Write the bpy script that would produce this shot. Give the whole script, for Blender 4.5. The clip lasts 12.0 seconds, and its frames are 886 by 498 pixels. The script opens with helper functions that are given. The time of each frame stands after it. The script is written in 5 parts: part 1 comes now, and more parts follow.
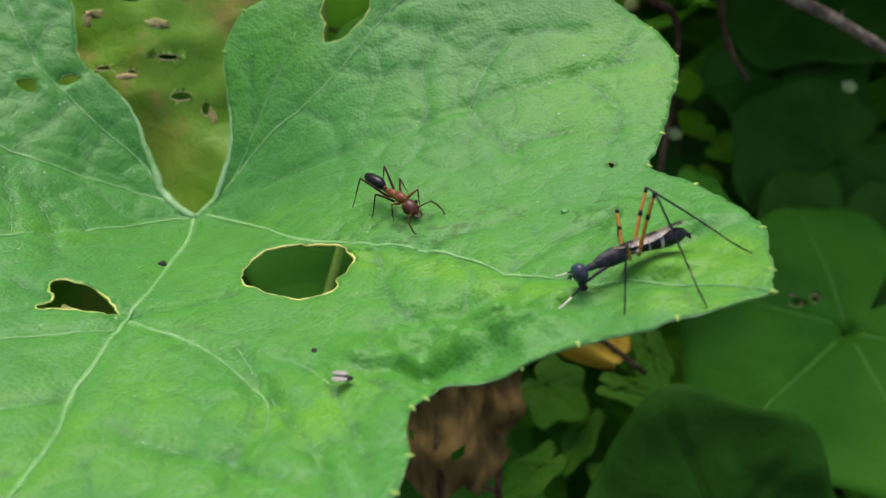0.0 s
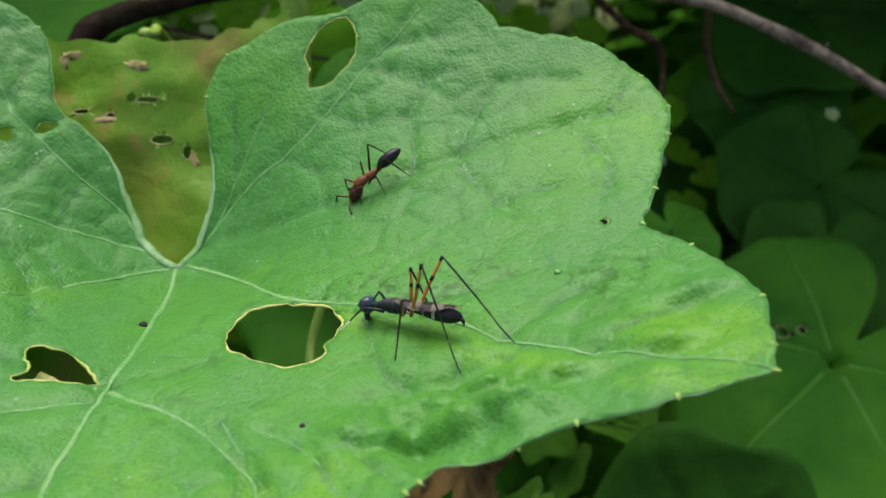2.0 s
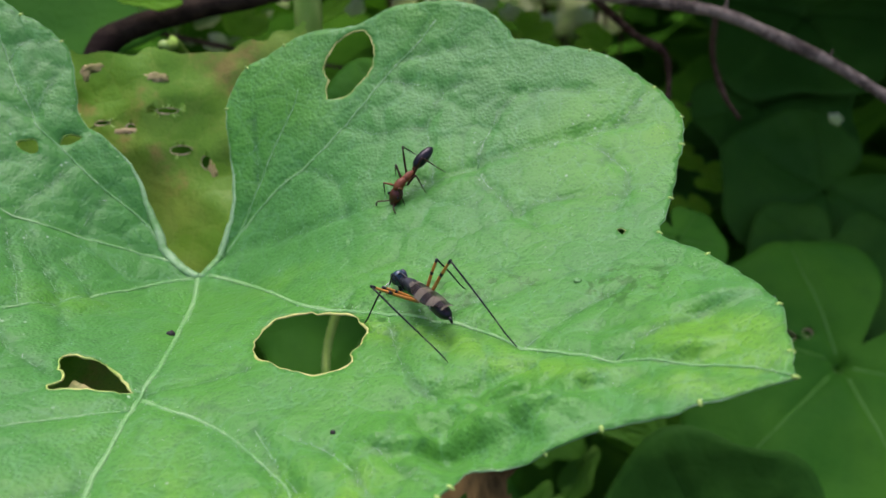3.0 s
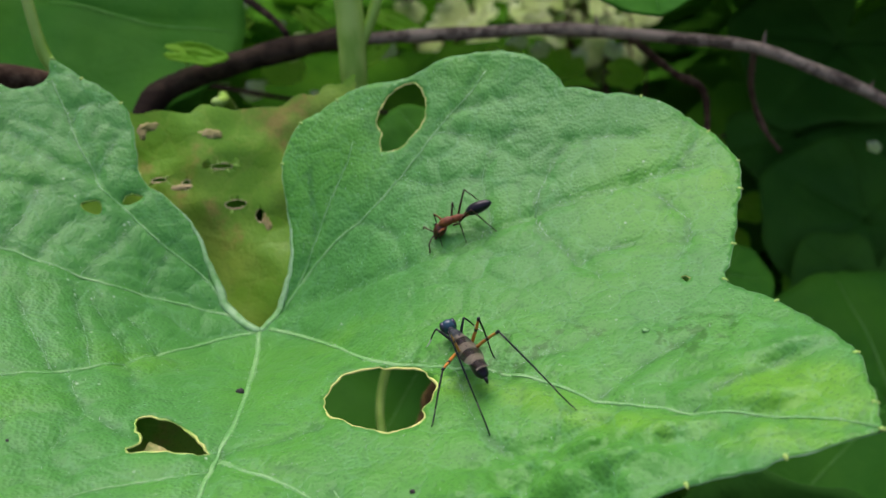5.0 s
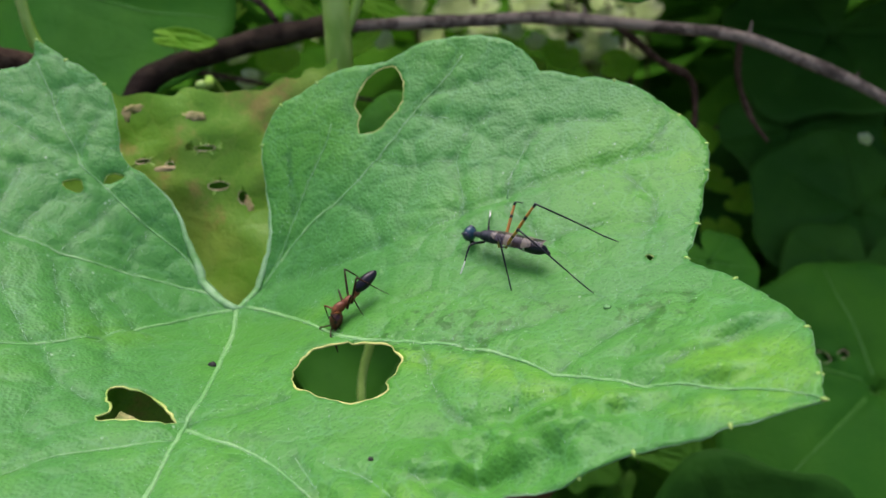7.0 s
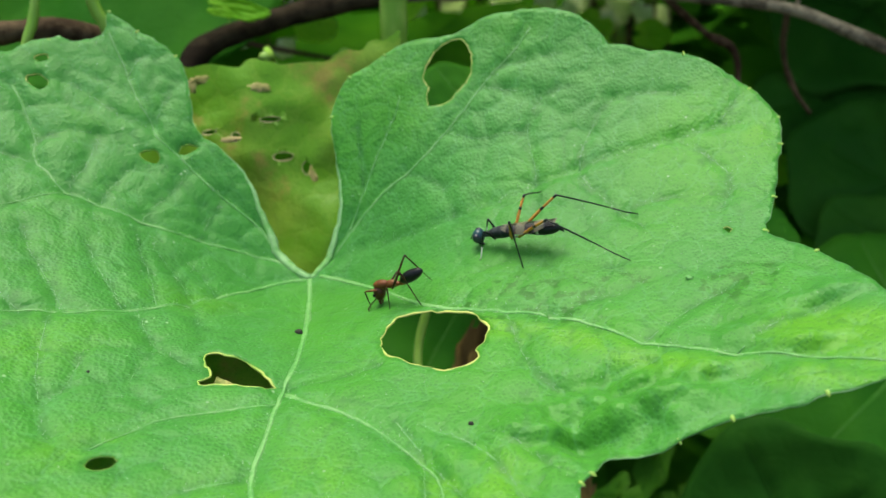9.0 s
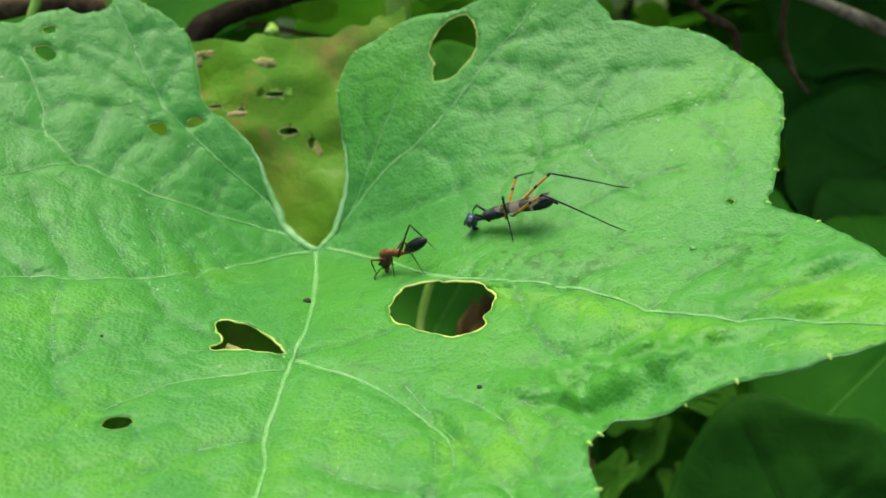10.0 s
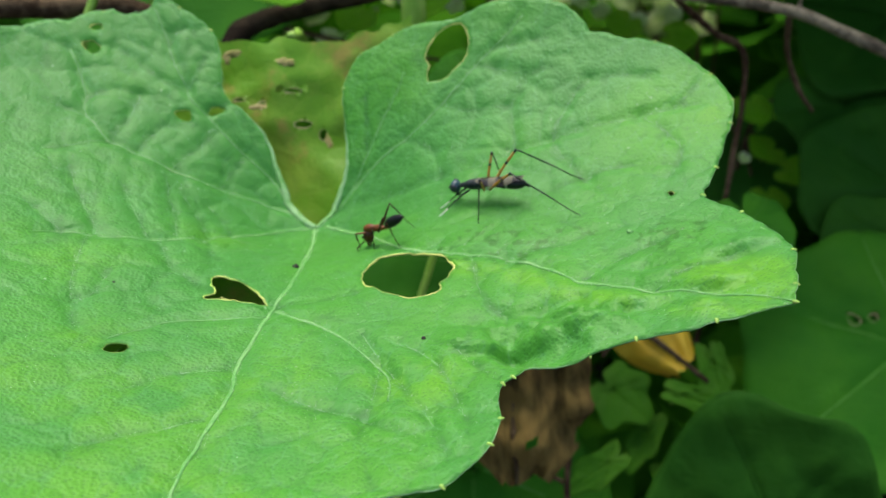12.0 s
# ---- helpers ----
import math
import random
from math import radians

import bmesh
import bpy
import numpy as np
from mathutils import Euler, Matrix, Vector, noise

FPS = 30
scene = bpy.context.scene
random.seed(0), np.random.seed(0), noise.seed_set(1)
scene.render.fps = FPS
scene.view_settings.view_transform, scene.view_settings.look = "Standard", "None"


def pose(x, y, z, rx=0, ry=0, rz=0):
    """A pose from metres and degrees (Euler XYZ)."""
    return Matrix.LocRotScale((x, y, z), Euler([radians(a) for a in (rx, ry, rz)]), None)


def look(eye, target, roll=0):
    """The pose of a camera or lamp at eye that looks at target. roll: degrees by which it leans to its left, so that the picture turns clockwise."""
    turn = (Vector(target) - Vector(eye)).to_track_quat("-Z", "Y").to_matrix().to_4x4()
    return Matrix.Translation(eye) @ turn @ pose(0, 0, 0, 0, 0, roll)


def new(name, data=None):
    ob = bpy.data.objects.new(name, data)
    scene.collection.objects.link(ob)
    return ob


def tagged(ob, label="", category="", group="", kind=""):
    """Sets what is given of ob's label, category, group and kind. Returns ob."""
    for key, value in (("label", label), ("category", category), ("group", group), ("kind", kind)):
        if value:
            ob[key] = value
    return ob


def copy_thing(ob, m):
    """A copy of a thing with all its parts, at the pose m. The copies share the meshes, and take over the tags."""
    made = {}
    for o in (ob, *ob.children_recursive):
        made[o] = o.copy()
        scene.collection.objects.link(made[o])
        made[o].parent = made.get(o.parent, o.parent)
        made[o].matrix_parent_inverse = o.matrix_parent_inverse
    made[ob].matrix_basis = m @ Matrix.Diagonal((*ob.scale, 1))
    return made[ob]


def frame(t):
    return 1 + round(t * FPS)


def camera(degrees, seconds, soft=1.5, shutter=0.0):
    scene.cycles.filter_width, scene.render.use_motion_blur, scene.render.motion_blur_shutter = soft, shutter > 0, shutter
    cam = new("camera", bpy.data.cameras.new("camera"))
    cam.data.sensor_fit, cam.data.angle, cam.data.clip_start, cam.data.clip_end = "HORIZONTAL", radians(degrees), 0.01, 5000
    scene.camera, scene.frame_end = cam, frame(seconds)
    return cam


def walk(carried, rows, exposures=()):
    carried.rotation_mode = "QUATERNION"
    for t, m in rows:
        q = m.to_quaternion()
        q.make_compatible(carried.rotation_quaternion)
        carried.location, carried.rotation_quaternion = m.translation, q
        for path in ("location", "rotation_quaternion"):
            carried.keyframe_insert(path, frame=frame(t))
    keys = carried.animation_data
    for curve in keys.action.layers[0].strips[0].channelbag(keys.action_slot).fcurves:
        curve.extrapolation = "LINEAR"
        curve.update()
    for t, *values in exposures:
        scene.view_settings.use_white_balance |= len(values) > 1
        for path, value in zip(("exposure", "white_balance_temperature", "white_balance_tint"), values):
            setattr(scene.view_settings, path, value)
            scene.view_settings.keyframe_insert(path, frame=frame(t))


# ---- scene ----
cam = camera(54.1, 12.0, soft=1.5)
# The leaf's sinus, where its veins meet, is the origin of the plan: millimetres from there, 0.45 m above the ground.
ORIGIN = (0.0, 0.0, 0.45)
ROWS = [
    (0, 44.11, -115.49, 53.26, 63.466, -0.452, 3.598),
    (0.5, 42.47, -109.11, 54.29, 63.274, -1.241, 1.942),
    (1, 41.47, -111.88, 58.27, 63.555, -1.155, 2.033),
    (1.5, 43.25, -111.03, 57.02, 63.960, -1.296, 1.967),
    (2, 42.69, -110.59, 57.43, 64.112, -0.732, 2.331),
    (2.5, 41.06, -111.96, 57.98, 64.336, -0.800, 2.380),
    (2.7, 39.80, -112.70, 59.48, 64.243, -0.656, 2.237),
    (4.3, 42.68, -110.25, 57.18, 65.595, 0.219, 2.459),
    (4.5, 38.48, -110.01, 58.86, 65.999, 0.906, 2.377),
    (5, 35.05, -112.36, 62.17, 66.290, 1.505, 2.938),
    (5.5, 33.95, -113.55, 62.71, 66.539, 1.548, 3.023),
    (6, 33.88, -113.67, 59.26, 66.595, 0.972, 3.295),
    (6.5, 37.21, -113.41, 58.93, 65.962, 1.054, 3.722),
    (7, 40.09, -114.80, 60.80, 66.004, 1.278, 3.573),
    (7.2, 38.48, -115.32, 61.58, 65.812, 1.142, 3.232),
    (8.8, 30.84, -117.08, 62.69, 63.880, 1.419, 3.780),
    (9, 30.28, -117.75, 62.45, 63.930, 1.201, 3.935),
    (9.5, 29.45, -120.98, 63.58, 63.796, 1.046, 3.902),
    (10, 28.65, -120.28, 61.18, 63.095, 0.734, 3.693),
    (10.5, 36.21, -126.08, 60.65, 60.510, 0.285, 5.385),
    (10.6, 36.23, -126.67, 55.86, 61.945, -2.444, 4.343),
    (10.8, 40.21, -128.23, 59.06, 61.710, -0.604, 6.409),
    (11, 36.30, -134.57, 63.09, 62.724, -0.580, 7.611),
    (11.2, 47.66, -137.41, 54.69, 64.783, -1.550, 9.986),
    (11.5, 53.72, -131.63, 57.53, 63.979, -1.088, 8.280),
    (12, 43.61, -135.26, 62.84, 64.226, 0.288, 8.564),
]


def spot(x, y, z):
    """A place of the plan, from millimetres to metres."""
    return Vector((x * 0.001 + ORIGIN[0], y * 0.001 + ORIGIN[1], z * 0.001 + ORIGIN[2]))


EXPOSURES = [(0.0, 0.67, 6600, 22), (0.5, 0.75, 6600, 8), (1.0, 0.67, 6500, 20), (1.5, 0.78, 6900, 3), (2.0, 0.7, 6600, 24), (2.5, 0.71, 6300, 40), (4.5, 0.7, 5900, 39), (5.0, 0.65, 6300, 31), (5.5, 0.67, 5900, 50),
             (6.0, 0.6, 5700, 43), (6.5, 0.82, 6900, 10), (7.0, 0.76, 6200, 33), (9.0, 0.92, 7000, 0), (9.5, 0.96, 6900, 3), (10.0, 0.98, 7000, 2), (10.5, 0.9, 6900, -4), (11.0, 0.66, 7000, -3), (11.5, 0.52, 6900, -9), (12.0, 0.91, 6700, 9)]
walk(cam, [(t, Matrix.Translation(spot(x, y, z)) @ pose(0, 0, 0, rx, ry, rz)) for t, x, y, z, rx, ry, rz in ROWS], EXPOSURES)
cam.data.dof.use_dof = True
cam.data.dof.focus_distance = 0.104
cam.data.dof.aperture_fstop = 32.0

# ---- light: bright overcast sky, a soft sun behind thin cloud ----
SUN_UP, SUN_ROUND = 74.0, 341.0
world = bpy.data.worlds.new("sky")
scene.world = world
world.use_nodes = True
sky = world.node_tree.nodes.new("ShaderNodeTexSky")
sky.sky_type = "NISHITA"
sky.sun_disc = False
sky.sun_elevation, sky.sun_rotation = radians(SUN_UP), radians(SUN_ROUND)
sky.air_density, sky.dust_density, sky.ozone_density = 1.0, 4.0, 1.0
world.node_tree.links.new(sky.outputs[0], world.node_tree.nodes["Background"].inputs[0])
world.node_tree.nodes["Background"].inputs[1].default_value = 0.15
sun_data = bpy.data.lights.new("sun", "SUN")
sun_data.energy, sun_data.angle, sun_data.color = 1.85, radians(42), (1.0, 0.97, 0.9)
sun = new("sun", sun_data)
_a, _e = radians(SUN_ROUND), radians(SUN_UP)
sun.matrix_basis = look(Vector((math.sin(_a) * math.cos(_e), math.cos(_a) * math.cos(_e), math.sin(_e))) * 5, (0, 0, 0))


# ---- materials ----
def mat_new(name):
    m = bpy.data.materials.new(name)
    m.use_nodes = True
    t = m.node_tree
    return m, t, t.nodes["Principled BSDF"], t.nodes["Material Output"]


def node(t, kind, links=(), **values):
    n = t.nodes.new(kind)
    for k, v in values.items():
        if k in n.inputs:
            n.inputs[k].default_value = v
    for socket, source in links:
        t.links.new(source, n.inputs[socket])
    return n


def noise_at(t, where, scale, detail=3.0, rough=0.55):
    return node(t, "ShaderNodeTexNoise", [("Vector", where)], Scale=scale, Detail=detail, Roughness=rough).outputs["Fac"]


def cells_at(t, where, scale, feature="DISTANCE_TO_EDGE"):
    n = node(t, "ShaderNodeTexVoronoi", [("Vector", where)])
    n.feature = feature
    n.inputs["Scale"].default_value = scale
    return n.outputs["Distance"]


def ramp(t, source, low, high, a=0.0, b=1.0):
    n = node(t, "ShaderNodeMapRange", [("Value", source)])
    n.inputs["From Min"].default_value, n.inputs["From Max"].default_value = low, high
    n.inputs["To Min"].default_value, n.inputs["To Max"].default_value = a, b
    n.interpolation_type = "SMOOTHSTEP"
    return n.outputs["Result"]


def blend(t, fac, a, b):
    n = t.nodes.new("ShaderNodeMix")
    n.data_type = "RGBA"
    for k, v in ((0, fac), (6, a), (7, b)):
        if isinstance(v, (tuple, float, int)):
            n.inputs[k].default_value = (*v, 1.0) if isinstance(v, tuple) else v
        else:
            t.links.new(v, n.inputs[k])
    return n.outputs[2]


def bump(t, height, strength, distance, under=None):
    n = node(t, "ShaderNodeBump", [("Height", height)], Strength=strength, Distance=distance)
    if under is not None:
        t.links.new(under, n.inputs["Normal"])
    return n.outputs["Normal"]


def leaf_material(name, green, pale, dark, through_colour, brown=None, lucent=0.25, main=False, rough=0.5, cell=190.0, spec=0.35):
    """A leaf: blotches, a net of small veins, dots and down, some light through the blade."""
    m, t, p, out = mat_new(name)
    where = node(t, "ShaderNodeTexCoord").outputs["Object"]
    wide, mid, fine = noise_at(t, where, 32, 3), noise_at(t, where, 130, 3), noise_at(t, where, 900, 2)
    wander = node(t, "ShaderNodeTexNoise", [("Vector", where)], Scale=170.0, Detail=2.0).outputs["Color"]
    shift = node(t, "ShaderNodeVectorMath", [(0, wander)])
    shift.operation, shift.inputs[1].default_value = "MULTIPLY", (0.008, 0.008, 0.008)
    moved = node(t, "ShaderNodeVectorMath", [(0, where), (1, shift.outputs[0])])
    net, grain = cells_at(t, moved.outputs[0], cell), cells_at(t, where, 2000, "F1")
    colour = blend(t, ramp(t, wide, 0.46 if main else 0.4, 0.74 if main else 0.66), green, pale)
    colour = blend(t, ramp(t, noise_at(t, where, 60, 4, 0.65), 0.5, 0.72, 0.0, 0.5), colour, pale)
    colour = blend(t, ramp(t, mid, 0.5, 0.8, 0, 0.3 if main else 0.5), colour, dark)
    if main:
        # Yellower and less downy beside the veins; shade painted into the cushions' seams.
        vein, seam = node(t, "ShaderNodeAttribute"), node(t, "ShaderNodeAttribute")
        vein.attribute_name, seam.attribute_name = "beside_vein", "seam"
        beside = node(t, "ShaderNodeMath", [(0, vein.outputs["Fac"]), (1, ramp(t, noise_at(t, where, 120, 3), 0.32, 0.58))])
        beside.operation = "MULTIPLY"
        colour = blend(t, ramp(t, beside.outputs[0], 0.05, 0.8, 0.0, 0.78), colour, (0.118, 0.365, 0.012))
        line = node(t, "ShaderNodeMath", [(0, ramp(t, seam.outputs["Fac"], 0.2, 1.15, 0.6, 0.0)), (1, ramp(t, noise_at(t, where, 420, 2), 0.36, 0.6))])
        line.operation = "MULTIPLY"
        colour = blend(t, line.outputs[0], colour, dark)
    colour = blend(t, ramp(t, net, 0.0, 0.05, 0.25, 0.0), colour, pale if not main else (0.12, 0.36, 0.13))
    colour = blend(t, ramp(t, grain, 0.12, 0.40, 0.6 if main else 0.4, 0.0), colour, dark)
    if main:
        tiny = node(t, "ShaderNodeMath", [(0, ramp(t, cells_at(t, where, 420, "F1"), 0.05, 0.11, 0.7, 0.0)), (1, ramp(t, noise_at(t, where, 90, 1), 0.54, 0.6))])
        tiny.operation = "MULTIPLY"
        colour = blend(t, tiny.outputs[0], colour, (0.36, 0.55, 0.3))
        # Grazed patches, where the down is gone and the green is deeper.
        graze = node(t, "ShaderNodeAttribute")
        graze.attribute_name = "grazed"
        few = ramp(t, noise_at(t, where, 640, 3, 0.55), 0.56, 0.58, 0.0, 0.85)
        sum_ = node(t, "ShaderNodeMath", [(0, graze.outputs["Fac"]), (1, noise_at(t, where, 130, 1))])
        sum_.operation = "ADD"
        near = ramp(t, sum_.outputs[0], 1.06, 1.16)
        both = node(t, "ShaderNodeMath", [(0, few), (1, near)])
        both.operation = "MULTIPLY"
        colour = blend(t, both.outputs[0], colour, (0.022, 0.14, 0.008))
    if brown:
        colour = blend(t, ramp(t, noise_at(t, where, 75, 5, 0.7), 0.52, 0.66, 0.0, 0.75), colour, brown)
    t.links.new(colour, p.inputs["Base Color"])
    p.inputs["Roughness"].default_value = rough
    p.inputs["Specular IOR Level"].default_value = spec
    if main:
        p.inputs["Sheen Weight"].default_value, p.inputs["Sheen Roughness"].default_value = 0.1, 0.4
    n = bump(t, ramp(t, net, 0.0, 0.3), 0.16 if main else 0.13, 0.0005)
    n = bump(t, noise_at(t, where, 60, 1), 0.15, 0.004, n)
    n = bump(t, mid, 0.12 if main else 0.1, 0.0012, n)
    n = bump(t, noise_at(t, where, 420, 2), 0.11 if main else 0.1, 0.0006, n)
    n = bump(t, grain, 0.38 if main else 0.16, 0.0002, n)
    n = bump(t, fine, 0.16 if main else 0.1, 0.0003, n)
    t.links.new(n, p.inputs["Normal"])
    tr = node(t, "ShaderNodeBsdfTranslucent", [("Normal", n)])
    tr.inputs["Color"].default_value = (*through_colour, 1)
    mix = node(t, "ShaderNodeMixShader", [(1, p.outputs[0]), (2, tr.outputs[0])])
    mix.inputs[0].default_value = lucent
    t.links.new(mix.outputs[0], out.inputs[0])
    return m


def plain_material(name, a, b, scale, rough=0.5, metal=0.0, relief=0.3, depth=0.0003, stretch=(1, 1, 1), spec=0.5, coat=0.0):
    """Two colours by a noise of that scale, with the same noise as relief."""
    m, t, p, out = mat_new(name)
    where = node(t, "ShaderNodeTexCoord").outputs["Object"]
    map_ = node(t, "ShaderNodeMapping", [("Vector", where)])
    map_.inputs["Scale"].default_value = stretch
    grain = noise_at(t, map_.outputs[0], scale, 4, 0.6)
    wide = noise_at(t, where, scale * 0.17, 2)
    fac = node(t, "ShaderNodeMath", [(0, grain), (1, wide)])
    fac.operation = "ADD"
    t.links.new(blend(t, ramp(t, fac.outputs[0], 0.8, 1.2), a, b), p.inputs["Base Color"])
    p.inputs["Roughness"].default_value, p.inputs["Metallic"].default_value = rough, metal
    p.inputs["Specular IOR Level"].default_value = spec
    p.inputs["Coat Weight"].default_value = coat
    t.links.new(bump(t, grain, relief, depth), p.inputs["Normal"])
    return m


BLADE = leaf_material("gourd_leaf", (0.051, 0.252, 0.035), (0.067, 0.302, 0.021), (0.016, 0.13, 0.018), (0.15, 0.50, 0.02), main=True, spec=0.33, rough=0.5)
VEIN = plain_material("leaf_vein", (0.064, 0.262, 0.042), (0.14, 0.335, 0.095), 2000, 0.6)
NET_VEIN = plain_material("side_vein", (0.068, 0.262, 0.05), (0.14, 0.335, 0.105), 1800, 0.6)
DOWN = plain_material("leaf_down", (0.25, 0.42, 0.22), (0.42, 0.55, 0.38), 300, 0.6)
RIM = plain_material("eaten_rim", (0.16, 0.34, 0.03), (0.46, 0.50, 0.12), 260, 0.6)
FLAP = plain_material("dry_flap", (0.09, 0.15, 0.02), (0.33, 0.31, 0.10), 420, 0.7)
DRY_PATCH = plain_material("dry_patch", (0.20, 0.20, 0.045), (0.44, 0.36, 0.15), 400, 0.8)
DRY_RIM = plain_material("dry_rim", (0.20, 0.24, 0.06), (0.46, 0.42, 0.18), 500, 0.7)
MARGIN = plain_material("leaf_margin", (0.085, 0.28, 0.05), (0.20, 0.39, 0.16), 700, 0.6)
# A very pale copy: the brightness of open daylight is put into the colour.
LIT_LEAF = leaf_material("daylight_pale_leaf", (0.46, 0.60, 0.20), (0.66, 0.74, 0.44), (0.22, 0.42, 0.05), (0.5, 0.75, 0.15), lucent=0.45, spec=0.15, rough=0.5)
TOOTH = plain_material("leaf_tooth", (0.20, 0.40, 0.05), (0.36, 0.48, 0.10), 900, 0.5)
OLD_LEAF = leaf_material("ageing_leaf", (0.13, 0.33, 0.014), (0.30, 0.42, 0.05), (0.04, 0.18, 0.010), (0.2, 0.42, 0.015), brown=(0.40, 0.27, 0.07), spec=0.3, rough=0.45)
# Greens lowered so that the thicket's shade is part of the leaf colour.
SHADE_LEAF = leaf_material("shade_green_leaf", (0.026, 0.145, 0.010), (0.045, 0.19, 0.012), (0.015, 0.10, 0.008), (0.06, 0.30, 0.005), lucent=0.2, spec=0.06, rough=0.6)
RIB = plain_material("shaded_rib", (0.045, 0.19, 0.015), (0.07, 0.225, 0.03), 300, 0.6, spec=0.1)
FRESH_LEAF = leaf_material("young_leaf", (0.13, 0.37, 0.012), (0.21, 0.46, 0.025), (0.08, 0.27, 0.010), (0.35, 0.65, 0.03), lucent=0.4, spec=0.1)
# A darker copy of the thicket leaf: deep shade is put into its green.
DEEP_SHADE_LEAF = leaf_material("shade_dark_leaf", (0.017, 0.085, 0.007), (0.03, 0.12, 0.010), (0.010, 0.055, 0.005), (0.04, 0.2, 0.005), lucent=0.15, spec=0.06, rough=0.6)
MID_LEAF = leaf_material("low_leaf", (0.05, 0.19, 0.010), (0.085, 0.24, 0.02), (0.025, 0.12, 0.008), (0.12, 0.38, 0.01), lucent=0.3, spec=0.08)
DEAD_LEAF = plain_material("dead_leaf", (0.03, 0.021, 0.006), (0.16, 0.11, 0.032), 170, 0.85, relief=0.6, depth=0.0012, stretch=(2.2, 0.5, 1), spec=0.1)
YELLOW_LEAF = plain_material("yellow_leaf", (0.60, 0.38, 0.015), (0.70, 0.52, 0.04), 120, 0.6)
BARK = plain_material("twig_bark", (0.035, 0.021, 0.010), (0.105, 0.073, 0.04), 500, 0.8, relief=0.7, depth=0.0006, spec=0.1)
TWIG_BARK = plain_material("grey_bark", (0.075, 0.06, 0.038), (0.30, 0.255, 0.165), 420, 0.8, relief=0.7, depth=0.0006, spec=0.15)
# Bark darkened to put the deep shade behind the ageing leaf into its colour.
SHADE_BARK = plain_material("shade_bark", (0.016, 0.011, 0.006), (0.05, 0.037, 0.02), 260, 0.85, relief=0.8, depth=0.001, spec=0.1)
STEM = plain_material("green_stem", (0.17, 0.36, 0.025), (0.29, 0.48, 0.075), 350, 0.5, stretch=(1, 1, 0.3))
SOIL = plain_material("soil", (0.012, 0.010, 0.006), (0.035, 0.03, 0.018), 30, 0.9, relief=0.8, depth=0.01)
FROND = leaf_material("far_foliage", (0.032, 0.135, 0.008), (0.06, 0.2, 0.012), (0.016, 0.08, 0.005), (0.06, 0.25, 0.006), lucent=0.2, spec=0.0, rough=0.7)


def shell(name, a, b, rough, scale=1500, coat=0.0, relief=0.15, spec=0.4):
    return plain_material(name, a, b, scale, rough, relief=relief, depth=0.0001, coat=coat, spec=spec)


BLACK = shell("black_shell", (0.004, 0.004, 0.005), (0.010, 0.010, 0.011), 0.3, spec=0.25)
GREY = shell("grey_thorax", (0.010, 0.013, 0.015), (0.045, 0.05, 0.052), 0.55, relief=0.4, spec=0.2)
BLUE = shell("blue_black_head", (0.005, 0.020, 0.028), (0.012, 0.048, 0.066), 0.28, coat=0.1)
EYE = shell("eye", (0.010, 0.016, 0.03), (0.03, 0.03, 0.045), 0.2, coat=0.1)
ORANGE = shell("orange_femur", (0.38, 0.14, 0.015), (0.50, 0.22, 0.03), 0.4)
BAND = shell("pale_band", (0.22, 0.21, 0.17), (0.36, 0.34, 0.28), 0.5)
WHITE = shell("white_tarsus", (0.62, 0.62, 0.5), (0.75, 0.75, 0.62), 0.5)
RED = shell("red_ant_shell", (0.115, 0.034, 0.010), (0.235, 0.078, 0.022), 0.4, spec=0.25)
MAROON = shell("maroon_head", (0.035, 0.010, 0.005), (0.10, 0.028, 0.010), 0.35, spec=0.3)
RUST = shell("rusty_leg", (0.012, 0.006, 0.003), (0.06, 0.022, 0.008), 0.45, spec=0.2)
GRIT = shell("dirt", (0.015, 0.012, 0.01), (0.05, 0.045, 0.035), 0.8, relief=0.6)


def wing_material():
    m, t, p, out = mat_new("banded_wing")
    where = node(t, "ShaderNodeTexCoord").outputs["Object"]
    x = node(t, "ShaderNodeSeparateXYZ", [("Vector", where)]).outputs["X"]
    wave = node(t, "ShaderNodeMath", [(0, x)])
    wave.operation, wave.inputs[1].default_value = "MULTIPLY", 2300.0
    sine = node(t, "ShaderNodeMath", [(0, wave.outputs[0])])
    sine.operation = "SINE"
    veins = cells_at(t, where, 800)
    colour = blend(t, ramp(t, sine.outputs[0], -0.35, 0.35), (0.15, 0.133, 0.085), (0.016, 0.012, 0.009))
    colour = blend(t, ramp(t, veins, 0.0, 0.05, 0.7, 0.0), colour, (0.03, 0.02, 0.015))
    t.links.new(colour, p.inputs["Base Color"])
    p.inputs["Roughness"].default_value = 0.3
    p.inputs["Specular IOR Level"].default_value = 0.55
    p.inputs["Alpha"].default_value = 0.76
    t.links.new(bump(t, veins, 0.3, 0.0001), p.inputs["Normal"])
    return m


WING = wing_material()


# ---- mesh helpers ----
def mesh_of(name, verts, faces, material, smooth=True):
    me = bpy.data.meshes.new(name)
    me.from_pydata([tuple(v) for v in verts], [], [tuple(f) for f in faces])
    me.materials.append(material)
    if smooth:
        me.polygons.foreach_set("use_smooth", [True] * len(me.polygons))
    me.update()
    return me


def part(name, data, parent, label="", place=None):
    ob = new(name, data)
    ob.parent = parent
    if place is not None:
        ob.matrix_basis = place
    if label:
        ob["label"] = label
    return ob


def thing(name, m, label, category, group="", kind=""):
    ob = new(name)
    ob.empty_display_size = 0.01
    ob.matrix_basis = m
    return tagged(ob, label, category, group, kind)


